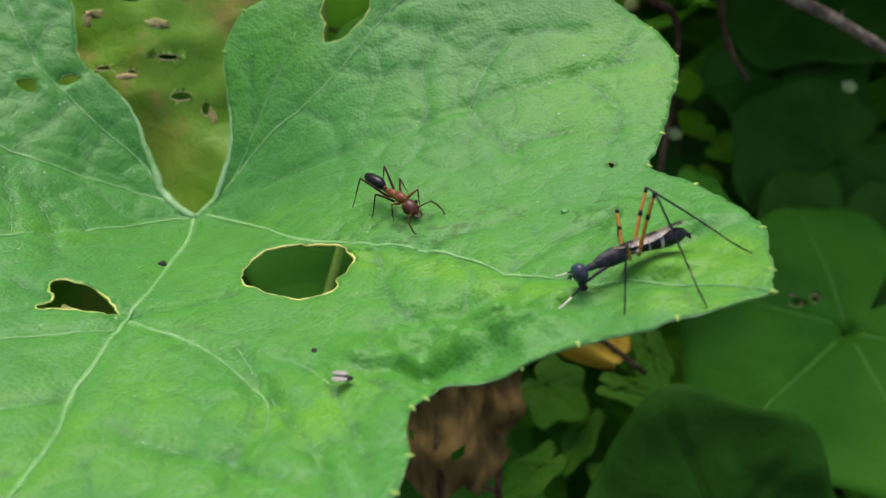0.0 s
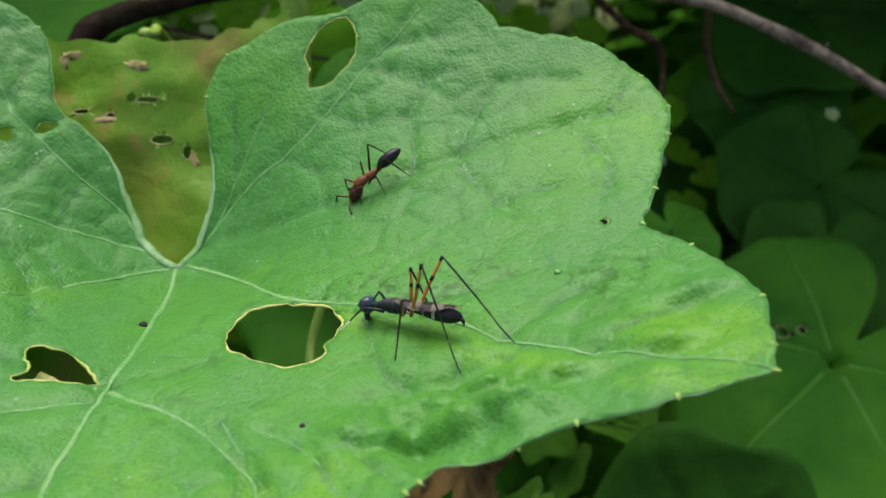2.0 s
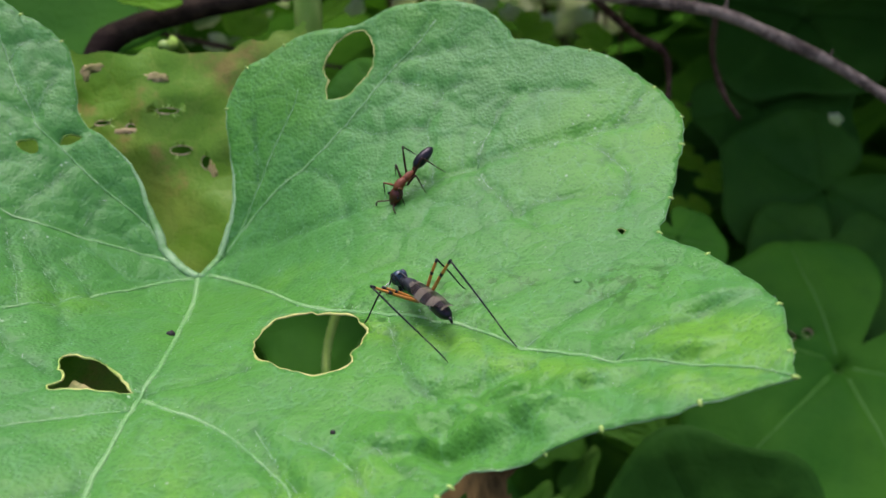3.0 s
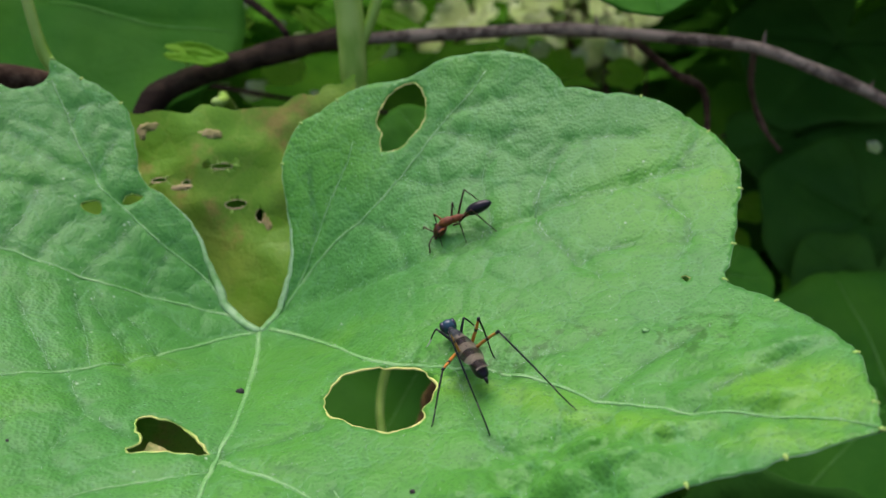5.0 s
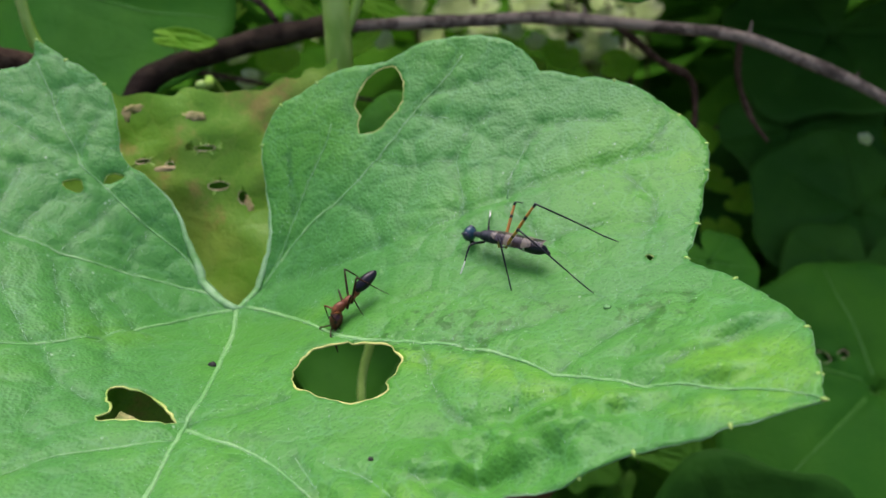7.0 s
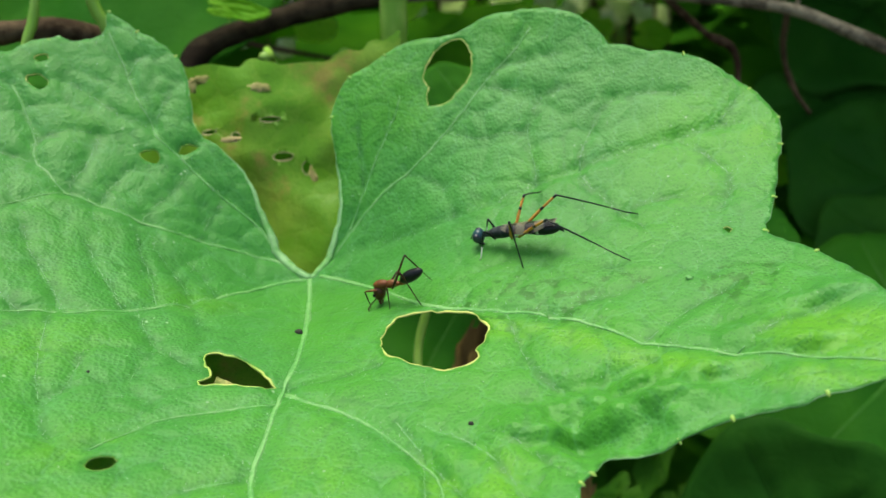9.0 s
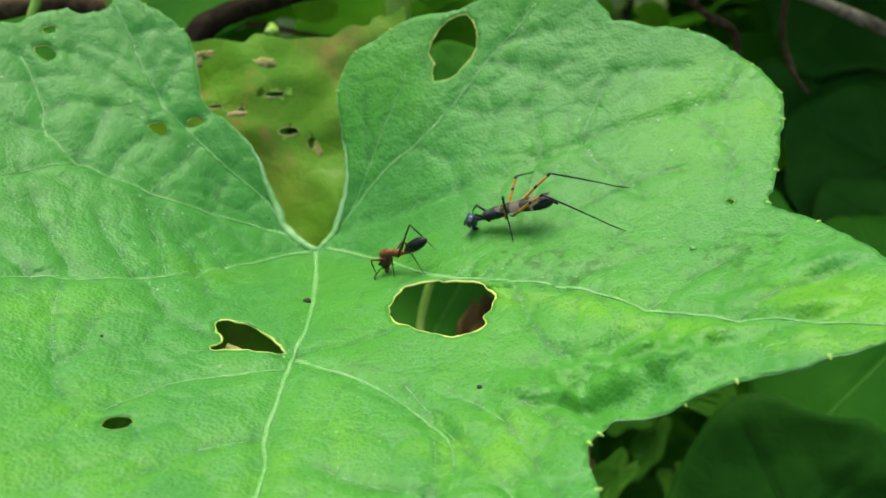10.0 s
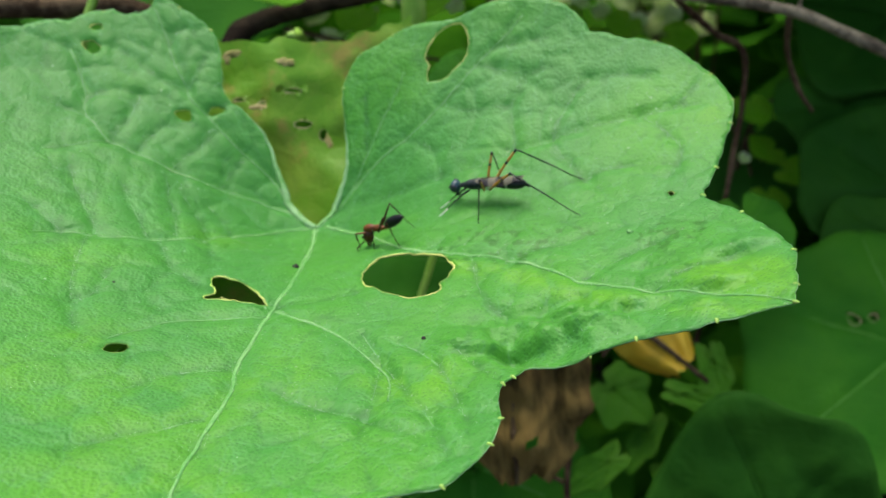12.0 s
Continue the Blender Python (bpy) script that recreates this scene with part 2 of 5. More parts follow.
def smooth_line(points, step, closed=False):
    """Points along a Catmull-Rom curve through the given ones."""
    p = np.array(points, float)
    n = len(p)
    out = []
    for i in range(n if closed else n - 1):
        a, b = p[i], p[(i + 1) % n]
        z = p[i - 1] if (closed or i > 0) else 2 * a - b
        c = p[(i + 2) % n] if (closed or i + 2 < n) else 2 * b - a
        count = max(1, int(np.linalg.norm(b - a) / step))
        for k in range(count):
            s = k / count
            out.append(0.5 * (2 * a + (b - z) * s + (2 * z - 5 * a + 4 * b - c) * s * s + (3 * a - z - 3 * b + c) * s ** 3))
    if not closed:
        out.append(p[-1])
    return np.array(out)


def tube(line, radii, sides=7, flat=1.0):
    """Vertices and faces of a tube along a line, with a radius for each point."""
    line = np.array(line, float)
    radii = np.broadcast_to(np.asarray(radii, float), (len(line),))
    way = np.gradient(line, axis=0)
    way /= np.linalg.norm(way, axis=1)[:, None] + 1e-12
    ref = np.array([0.0, 0, 1]) if abs(way[:, 2]).mean() < 0.8 else np.array([0.0, 1, 0])
    side = np.cross(way, ref)
    side /= np.linalg.norm(side, axis=1)[:, None] + 1e-12
    up = np.cross(side, way)
    a = np.arange(sides) * 2 * np.pi / sides
    ring = line[:, None] + radii[:, None, None] * (np.cos(a)[None, :, None] * side[:, None] + flat * np.sin(a)[None, :, None] * up[:, None])
    v = [tuple(q) for q in ring.reshape(-1, 3)]
    f = []
    for i in range(len(line) - 1):
        for j in range(sides):
            k = (j + 1) % sides
            f.append((i * sides + j, i * sides + k, (i + 1) * sides + k, (i + 1) * sides + j))
    f.append(tuple(range(sides))[::-1])
    f.append(tuple(range((len(line) - 1) * sides, len(line) * sides)))
    return v, f


def blob(rx, ry, rz, centre=(0, 0, 0), n=14, lump=0.0, taper=0.0, seed=0):
    """A rounded body along x: taper makes its front end narrower."""
    v, f = [], []
    for i in range(n + 1):
        a = np.pi * i / n
        for j in range(n):
            b = 2 * np.pi * j / n
            q = np.array([np.cos(a), np.sin(a) * np.cos(b), np.sin(a) * np.sin(b)])
            k = 1 - taper * q[0]
            w = 1 + lump * noise.noise(Vector(q * 2.1) + Vector((seed, 0, 0)))
            v.append((centre[0] + rx * q[0] * w, centre[1] + ry * q[1] * k * w, centre[2] + rz * q[2] * k * w))
    for i in range(n):
        for j in range(n):
            k = (j + 1) % n
            f.append((i * n + j, (i + 1) * n + j, (i + 1) * n + k, i * n + k))
    return v, f


def joined(*pieces):
    v, f = [], []
    for pv, pf in pieces:
        n = len(v)
        v += list(pv)
        f += [tuple(i + n for i in q) for q in pf]
    return v, f


def mm(piece):
    return [tuple(c * 0.001 for c in q) for q in piece[0]], piece[1]


# ---- the ground and the far growth ----
def ground():
    n, size = 60, 40.0
    v, f = [], []
    s = np.sign(np.linspace(-1, 1, n)) * np.abs(np.linspace(-1, 1, n)) ** 3 * size
    for y in s:
        for x in s:
            v.append((x, y, 0.02 * noise.noise(Vector((x * 3, y * 3, 0))) - 0.02))
    for i in range(n - 1):
        for j in range(n - 1):
            f.append((i * n + j, i * n + j + 1, (i + 1) * n + j + 1, (i + 1) * n + j))
    return tagged(new("ground", mesh_of("ground", v, f, SOIL)), "dark damp soil under the leafy thicket", "ground", kind="structure")


ground()


def leaf_chips(count, box, size, seed, tilt=0.6, keep=None, face=-0.25):
    """Many small folded leaves in one mesh, in a box of the plan."""
    rng = np.random.default_rng(seed)
    v, f = [], []
    lo, hi = np.array(box[0], float), np.array(box[1], float)
    made = 0
    while made < count:
        c = lo + (hi - lo) * rng.random(3)
        if keep and not keep(*c):
            continue
        made += 1
        s = rng.uniform(*size)
        nrm = np.array([rng.normal(0, tilt), rng.normal(face, tilt), 1.0])
        nrm /= np.linalg.norm(nrm)
        a = rng.uniform(0, 2 * np.pi)
        t = np.array([np.cos(a), np.sin(a), 0])
        t -= nrm * (t @ nrm)
        t /= np.linalg.norm(t)
        b = np.cross(nrm, t)
        shape = [(-0.5, 0, 0), (-0.25, 0.36, 0.06), (0.1, 0.42, 0.08), (0.5, 0, -0.08), (0.1, -0.42, 0.08), (-0.25, -0.36, 0.06), (-0.1, 0, -0.03), (0.2, 0, -0.03)]
        k = len(v)
        for x, y, z in shape:
            q = c + s * (x * t + y * b + z * nrm)
            v.append(tuple(spot(*q)))
        f += [tuple(k + i for i in q) for q in ((0, 6, 1), (1, 6, 7, 2), (2, 7, 3), (0, 5, 6), (5, 4, 7, 6), (4, 3, 7))]
    return v, f


def rounded(x, y, centre, half):
    """Whether a place lies in a bush's uneven outline."""
    q = ((x - centre[0]) / half[0]) ** 4 + ((y - centre[1]) / half[1]) ** 4
    return q < 1 + 0.5 * noise.noise(Vector((x / 140, y / 140, 2.0)))


def thicket(name, chips, material, label):
    return tagged(new(name, mesh_of(name, *chips, material)), label, "foliage", kind="stuff")


thicket("undergrowth", leaf_chips(900, ((-700, 300, -440), (900, 1300, -50)), (70, 170), 3, 0.35, face=0.0, keep=lambda x, y, z: rounded(x, y, (100, 790), (850, 560))), FROND, "dim green undergrowth of many overlapping leaves")
thicket("far_hedge", leaf_chips(1500, ((-1600, 1500, -440), (1900, 2300, 60)), (50, 110), 4, keep=lambda x, y, z: rounded(x, y, (150, 1900), (1900, 430)) and z < -60 + 150 * noise.noise(Vector((x / 260, y / 260, 5.0)))), FROND, "far bright green hedge leaves in open light")
# Unseen canopy added to shade the thicket; its gaps let daylight onto the pale leaves.
thicket("added_shade_canopy", leaf_chips(1700, ((-500, 140, 62), (800, 1150, 230)), (60, 120), 5, 0.4, keep=lambda x, y, z: rounded(x, y, (150, 645), (670, 530)) and not ((-130 < x < 150 and 400 < y < 900) or (-190 < x < -60 and 380 < y < 560))), SHADE_LEAF, "unseen dense leaves added over the thicket to shade it")

# A second unseen canopy, added to darken the right side.
thicket("added_shade_canopy", leaf_chips(200, ((90, 145, 66), (520, 260, 150)), (60, 110), 6, 0.4, keep=lambda x, y, z: rounded(x, y, (300, 200), (220, 60))), SHADE_LEAF, "unseen dense leaves added to darken the thicket's right side")

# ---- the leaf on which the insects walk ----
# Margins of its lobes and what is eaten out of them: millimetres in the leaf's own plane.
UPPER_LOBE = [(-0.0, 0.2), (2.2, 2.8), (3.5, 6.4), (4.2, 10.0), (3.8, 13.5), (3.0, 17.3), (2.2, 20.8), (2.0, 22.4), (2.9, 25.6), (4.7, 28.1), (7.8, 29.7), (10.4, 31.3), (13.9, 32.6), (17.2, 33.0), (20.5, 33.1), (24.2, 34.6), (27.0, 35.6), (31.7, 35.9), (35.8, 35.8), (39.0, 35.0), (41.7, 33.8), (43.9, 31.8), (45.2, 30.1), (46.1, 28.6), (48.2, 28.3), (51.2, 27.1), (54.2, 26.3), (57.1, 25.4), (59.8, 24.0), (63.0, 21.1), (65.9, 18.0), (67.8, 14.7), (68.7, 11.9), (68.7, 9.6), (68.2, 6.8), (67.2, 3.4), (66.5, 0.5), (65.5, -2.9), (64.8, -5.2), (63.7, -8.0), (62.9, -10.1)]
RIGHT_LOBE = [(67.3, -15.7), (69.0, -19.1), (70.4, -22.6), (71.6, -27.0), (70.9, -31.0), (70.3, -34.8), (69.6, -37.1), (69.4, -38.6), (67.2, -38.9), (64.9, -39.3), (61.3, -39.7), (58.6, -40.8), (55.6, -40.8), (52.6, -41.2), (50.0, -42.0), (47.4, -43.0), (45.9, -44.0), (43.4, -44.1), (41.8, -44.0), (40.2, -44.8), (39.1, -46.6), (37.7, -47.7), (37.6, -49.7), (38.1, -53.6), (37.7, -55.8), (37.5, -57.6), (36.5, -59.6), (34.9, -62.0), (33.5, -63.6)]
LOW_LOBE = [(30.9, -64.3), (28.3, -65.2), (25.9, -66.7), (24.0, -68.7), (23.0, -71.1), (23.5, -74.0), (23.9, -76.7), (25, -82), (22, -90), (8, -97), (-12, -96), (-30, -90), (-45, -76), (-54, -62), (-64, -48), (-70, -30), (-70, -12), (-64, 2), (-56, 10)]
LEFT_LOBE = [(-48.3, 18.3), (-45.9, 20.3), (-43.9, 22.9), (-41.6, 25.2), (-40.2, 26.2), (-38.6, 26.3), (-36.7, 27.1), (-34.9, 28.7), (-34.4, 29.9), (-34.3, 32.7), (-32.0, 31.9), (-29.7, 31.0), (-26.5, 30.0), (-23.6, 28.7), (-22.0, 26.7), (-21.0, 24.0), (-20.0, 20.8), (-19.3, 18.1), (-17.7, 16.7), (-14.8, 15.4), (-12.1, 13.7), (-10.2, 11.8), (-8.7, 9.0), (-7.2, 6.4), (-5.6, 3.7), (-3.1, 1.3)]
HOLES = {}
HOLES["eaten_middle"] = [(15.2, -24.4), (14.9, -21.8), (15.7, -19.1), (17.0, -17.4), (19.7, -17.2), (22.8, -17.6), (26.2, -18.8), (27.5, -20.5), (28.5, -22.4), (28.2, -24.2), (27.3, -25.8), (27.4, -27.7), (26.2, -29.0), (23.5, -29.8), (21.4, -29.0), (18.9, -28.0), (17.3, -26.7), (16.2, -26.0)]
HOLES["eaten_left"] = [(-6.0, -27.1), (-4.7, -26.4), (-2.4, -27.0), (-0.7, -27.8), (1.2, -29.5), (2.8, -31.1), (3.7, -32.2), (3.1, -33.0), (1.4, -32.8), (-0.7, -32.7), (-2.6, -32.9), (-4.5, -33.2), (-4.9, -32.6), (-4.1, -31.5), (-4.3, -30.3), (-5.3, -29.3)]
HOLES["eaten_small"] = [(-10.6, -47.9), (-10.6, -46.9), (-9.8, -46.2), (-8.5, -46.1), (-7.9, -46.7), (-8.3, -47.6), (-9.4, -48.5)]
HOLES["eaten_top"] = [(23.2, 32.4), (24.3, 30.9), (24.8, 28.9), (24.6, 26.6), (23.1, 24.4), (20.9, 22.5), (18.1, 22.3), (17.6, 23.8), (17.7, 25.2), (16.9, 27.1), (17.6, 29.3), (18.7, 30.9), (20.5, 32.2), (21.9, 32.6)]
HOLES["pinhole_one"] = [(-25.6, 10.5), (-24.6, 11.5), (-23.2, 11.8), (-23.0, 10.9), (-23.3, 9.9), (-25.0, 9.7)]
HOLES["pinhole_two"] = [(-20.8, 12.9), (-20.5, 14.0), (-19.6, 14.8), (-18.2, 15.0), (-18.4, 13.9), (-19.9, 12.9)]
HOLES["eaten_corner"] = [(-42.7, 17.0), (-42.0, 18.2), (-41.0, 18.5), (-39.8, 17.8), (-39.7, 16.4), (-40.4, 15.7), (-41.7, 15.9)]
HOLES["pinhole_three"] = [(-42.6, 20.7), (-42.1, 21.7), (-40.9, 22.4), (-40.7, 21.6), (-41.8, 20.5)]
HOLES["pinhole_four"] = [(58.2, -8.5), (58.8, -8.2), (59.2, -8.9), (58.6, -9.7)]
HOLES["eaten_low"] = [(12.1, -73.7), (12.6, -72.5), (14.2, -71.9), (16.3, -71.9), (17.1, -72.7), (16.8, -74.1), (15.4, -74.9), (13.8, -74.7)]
VEINS = []


def vein(name, width, line):
    """A vein of the blade: how thick it is, and its way from the thick end."""
    VEINS.append((name, width, line))


vein("left_branch", 0.6, [(-5.4, 2.8), (-8.4, 6.2), (-12.3, 7.9), (-16.2, 9.5), (-19.8, 11.9), (-21.6, 13.0), (-23.7, 14.0), (-25.6, 16.9), (-28.2, 20.2), (-30.2, 23.7), (-32.0, 26.7), (-33.8, 29.6)])
vein("left_middle", 0.8, [(-2.1, 0.5), (-4.9, 1.7), (-8.6, 1.4), (-12.0, 0.6), (-15.7, -0.1), (-19.3, -1.0), (-22.9, -1.3), (-25.5, -1.1), (-28.2, -0.9), (-30.8, -0.7), (-32.7, -0.5), (-34.0, 0.3), (-35.6, 1.9), (-37.4, 3.0), (-38.3, 4.7), (-38.8, 6.9), (-40.1, 9.3), (-41.4, 11.5), (-42.7, 13.6), (-44.0, 15.1)])
vein("left_crossing", 0.5, [(-32.7, -0.5), (-34.8, -2.9), (-36.8, -5.2), (-39.3, -7.7)])
vein("left_fork", 0.4, [(-32.4, -0.1), (-32.3, 1.8), (-31.7, 5.2), (-31.5, 8.9), (-31.6, 11.7)])
vein("left_outer", 0.4, [(-37.4, 3.0), (-39.6, 3.0), (-42.0, 2.7), (-43.5, 2.9)])
vein("left_net", 0.35, [(-28.2, -0.9), (-27.9, 2.4), (-26.9, 5.9), (-25.6, 7.7), (-23.1, 10.3)])
vein("left_net", 0.3, [(-24.9, 16.5), (-24.0, 20.1), (-23.5, 23.3)])
vein("left_net", 0.3, [(-25.0, 15.8), (-28.7, 15.8), (-31.8, 17.0), (-34.6, 18.3), (-38.0, 19.2)])
vein("left_net", 0.3, [(-38.8, 6.9), (-37.3, 8.7), (-35.1, 10.7), (-31.9, 11.8)])
vein("left_net", 0.25, [(-30.0, 23.5), (-29.2, 26.1), (-28.3, 27.5)])
vein("left_net", 0.25, [(-21.2, 12.8), (-18.6, 15.5), (-17.1, 16.9)])
vein("left_net", 0.3, [(-22.9, -1.3), (-21.7, 3.1), (-20.1, 6.8), (-18.8, 10.6)])
vein("left_net", 0.25, [(-15.7, -0.1), (-15.2, 3.3), (-13.9, 7.6)])
vein("left_upward", 0.95, [(-0.6, -0.3), (-4.8, -3.1), (-7.9, -7.1), (-10.5, -11.3), (-12.9, -15.1), (-15.5, -17.9), (-18.1, -20.1), (-20.9, -21.8), (-23.6, -23.1), (-26.5, -24.1), (-28.7, -24.8), (-31.1, -26.8)])
vein("left_rise", 0.4, [(-24.3, -23.0), (-27.0, -19.7), (-30.4, -15.5), (-32.3, -13.3), (-34.4, -9.8)])
vein("left_rise", 0.4, [(-28.8, -24.6), (-31.5, -22.8), (-33.7, -21.4)])
vein("left_rise", 0.4, [(-18.6, -20.2), (-23.4, -14.2), (-25.5, -11.3), (-27.3, -8.2)])
vein("left_rise", 0.35, [(-15.5, -17.8), (-18.2, -12.1), (-21.0, -7.4), (-22.6, -3.7)])
vein("left_rise", 0.35, [(-12.4, -14.1), (-15.7, -10.0), (-18.9, -6.5), (-20.8, -3.7)])
vein("left_rise", 0.3, [(-10.5, -10.9), (-13.1, -7.7), (-15.9, -5.5)])
vein("left_drop", 0.4, [(-17.3, -19.5), (-14.3, -23.9), (-11.7, -27.1), (-8.8, -28.6), (-5.4, -30.6)])
vein("left_drop", 0.3, [(-12.8, -15.2), (-9.6, -19.3), (-7.9, -20.8)])
vein("left_drop", 0.4, [(-25.3, -23.9), (-23.4, -30.2), (-21.5, -35.3), (-18.5, -40.7), (-15.8, -44.7)])
vein("left_drop", 0.3, [(-11.7, -27.1), (-12.4, -32.3), (-11.6, -34.9), (-9.0, -37.0)])
vein("left_drop", 0.3, [(-18.9, -29.7), (-17.9, -36.3), (-18.7, -39.7)])
vein("midrib", 1.25, [(0.0, -0.2), (1.3, -6.6), (3.9, -18.2), (5.0, -26.5), (4.7, -32.7), (4.8, -36.9), (4.9, -42.6), (5.1, -46.9), (6.3, -51.3), (6.5, -61.1), (7.0, -67.8), (9.0, -79.0), (11.0, -90.0)])
vein("lower_left", 0.5, [(4.6, -34.8), (1.0, -36.3), (-3.1, -37.7), (-7.3, -39.9), (-9.8, -42.7), (-11.5, -45.4)])
vein("lower_branch", 0.8, [(4.9, -32.9), (7.9, -34.6), (10.7, -35.5), (13.6, -36.9), (16.4, -38.8), (18.6, -40.6), (20.9, -42.8), (22.9, -44.5), (24.3, -46.9), (24.8, -50.4)])
vein("to_the_hole", 0.35, [(5.1, -32.1), (8.5, -31.0), (12.4, -29.3), (15.5, -27.6)])
vein("upward", 0.9, [(0.6, 0.7), (5.0, 3.4), (10.7, 3.4), (16.4, 2.3), (21.7, 2.3), (26.8, 2.9), (31.8, 4.3), (36.0, 5.7), (40.6, 7.2), (45.1, 8.7), (50.1, 9.8), (55.0, 10.8), (59.9, 11.7), (63.9, 12.1)])
vein("fork_up", 0.45, [(41.0, 7.4), (41.5, 10.7), (42.9, 14.3), (44.3, 17.2), (46.6, 20.1)])
vein("fork_down", 0.45, [(40.9, 6.3), (42.4, 3.2), (44.6, -0.1), (46.3, -2.8), (48.7, -5.0)])
vein("upper_branch", 0.7, [(1.8, 2.0), (4.8, 5.3), (7.5, 8.2), (11.1, 10.9), (14.8, 12.8), (18.4, 15.4), (21.0, 18.1), (23.7, 20.9), (26.3, 24.5), (29.0, 27.5), (32.6, 31.3), (34.0, 33.2)])
vein("upper_margin", 0.5, [(3.1, 3.2), (5.2, 6.1), (6.7, 9.1), (8.0, 12.4), (10.0, 16.9), (12.3, 21.5), (13.2, 24.7)])
vein("upper_net", 0.3, [(7.7, 13.0), (7.3, 16.1), (6.9, 18.5), (6.5, 20.9)])
vein("upper_net", 0.35, [(26.5, 24.4), (30.9, 23.3), (35.3, 22.0), (39.8, 22.6)])
vein("upper_net", 0.3, [(21.0, 17.9), (25.6, 15.6), (28.3, 15.6), (33.1, 15.5)])
vein("upper_net", 0.35, [(34.7, 5.7), (34.7, 7.9), (34.0, 12.2), (33.5, 15.5), (34.4, 19.3), (35.8, 21.6)])
vein("upper_net", 0.35, [(55.0, 10.6), (57.9, 7.2), (60.7, 2.2), (60.0, -2.1), (58.3, -4.7)])
vein("upper_net", 0.3, [(59.9, 11.7), (62.7, 14.8), (64.6, 17.2)])
vein("upper_net", 0.3, [(46.6, 19.5), (51.7, 19.8), (56.6, 18.5)])
vein("upper_net", 0.25, [(46.3, -3.0), (49.1, -1.0), (53.7, -0.7), (60.1, -1.5)])
vein("upper_net", 0.25, [(14.8, 12.8), (18.6, 10.7), (21.4, 7.7), (23.0, 2.7)])
vein("upper_net", 0.25, [(29.0, 27.5), (34.5, 28.2), (39.0, 28.6)])
vein("to_the_tip", 1.0, [(1.7, -0.1), (6.7, -2.7), (12.0, -7.5), (17.8, -13.7), (22.7, -16.8), (27.3, -18.2), (31.7, -19.4), (35.9, -20.8), (41.3, -23.5), (46.0, -27.2), (49.7, -28.6), (55.2, -31.2), (61.3, -33.6), (66.8, -35.8), (69.3, -38.0)])
vein("tip_net", 0.3, [(46.1, -27.3), (49.0, -24.9), (53.4, -21.6), (57.7, -19.3)])
vein("tip_net", 0.3, [(55.2, -31.2), (58.1, -28.8), (62.0, -26.8), (65.2, -25.7)])
vein("tip_net", 0.3, [(36.3, -21.0), (40.3, -18.9), (44.5, -18.0), (48.2, -15.9)])
vein("past_the_hole", 0.3, [(30.6, -19.2), (32.3, -26.3), (34.2, -30.7), (36.7, -33.9)])
vein("lower_net", 0.45, [(23.4, -39.3), (26.6, -40.9), (29.6, -43.8), (31.9, -47.5), (33.5, -51.5), (34.7, -53.9)])
vein("lower_net", 0.45, [(18.6, -37.7), (23.9, -45.0), (26.7, -48.6), (30.2, -53.4), (33.0, -58.7)])
vein("lower_net", 0.4, [(22.3, -43.4), (22.9, -49.8), (23.1, -55.6)])
vein("lower_net", 0.35, [(29.3, -39.8), (31.6, -41.0), (34.8, -44.4), (37.1, -46.5)])
vein("lower_net", 0.4, [(10.8, -50.2), (16.9, -52.4), (22.6, -53.8), (26.8, -55.4), (30.1, -56.2)])
vein("lower_net", 0.35, [(4.8, -56.7), (1.2, -59.6), (-1.9, -61.6), (-4.8, -64.6)])
vein("lower_net", 0.35, [(4.1, -47.0), (-1.6, -49.7), (-5.7, -54.6)])
FORM = [12.422, 0.923, 14.956, 3.294, 0.150, -1.943, 2.575, -1.628, 1.258, 9.408, -1.305, 2.003, -3.161, -1.759, 0.524, -12.340]
PUCKERS = [(38.9, -41.6, -1.7, 3.0), (46, -38.2, 1.0, 3.2), (45.3, -40.6, -0.8, 1.4), (41.4, -37.6, 0.9, 2.4), (38.5, -40.8, -1.9, 3.4), (43.5, -42.6, -1.5, 2.8), (34, -38, 0.7, 3.2), (50.5, -37.8, 0.8, 2.8), (41.3, -39.2, 0.9, 2.0), (47.8, -40, 0.5, 1.8),
           (36.5, -43.5, 0.6, 2.4), (60, -31.7, -0.3, 2.8), (55, -31.5, -0.3, 2.6), (60, -36, 0.7, 2.8), (52, -33, 0.5, 2.8), (66, -30, -0.2, 2.7), (30, -43, 0.5, 3.0)]
_rng = random.Random(12)
# Small folds along the lower margin.
FOLDS = [(_u, -43.5 + 0.33 * (_u - 36) + _rng.uniform(1.5, 11), _rng.choice((-0.75, 0.6, 0.9)), _rng.uniform(1.1, 2.1)) for _u in [_rng.uniform(31, 67) for _k in range(30)]]
LEAF_POSE = Matrix.Translation(ORIGIN) @ pose(0, 0, 0, 20, 0, 0)


def form(u, v):
    """Height of the blade's broad form over its plane."""
    u, v = np.asarray(u, float), np.asarray(v, float)
    z, k = 0 * u, 0
    for i in range(5):
        for j in range(5 - i):
            z = z + FORM[k] * (u / 50) ** i * (v / 50) ** j
            k += 1
    return z + FORM[15] * np.exp(-(u * u + v * v) / (2 * 13.0 ** 2))


def line_distance(u, v, line):
    best = np.full(u.shape, 1e9)
    for (ax, ay), (bx, by) in zip(line[:-1], line[1:]):
        dx, dy = bx - ax, by - ay
        s = np.clip(((u - ax) * dx + (v - ay) * dy) / (dx * dx + dy * dy + 1e-9), 0, 1)
        best = np.minimum(best, np.hypot(u - ax - s * dx, v - ay - s * dy))
    return best


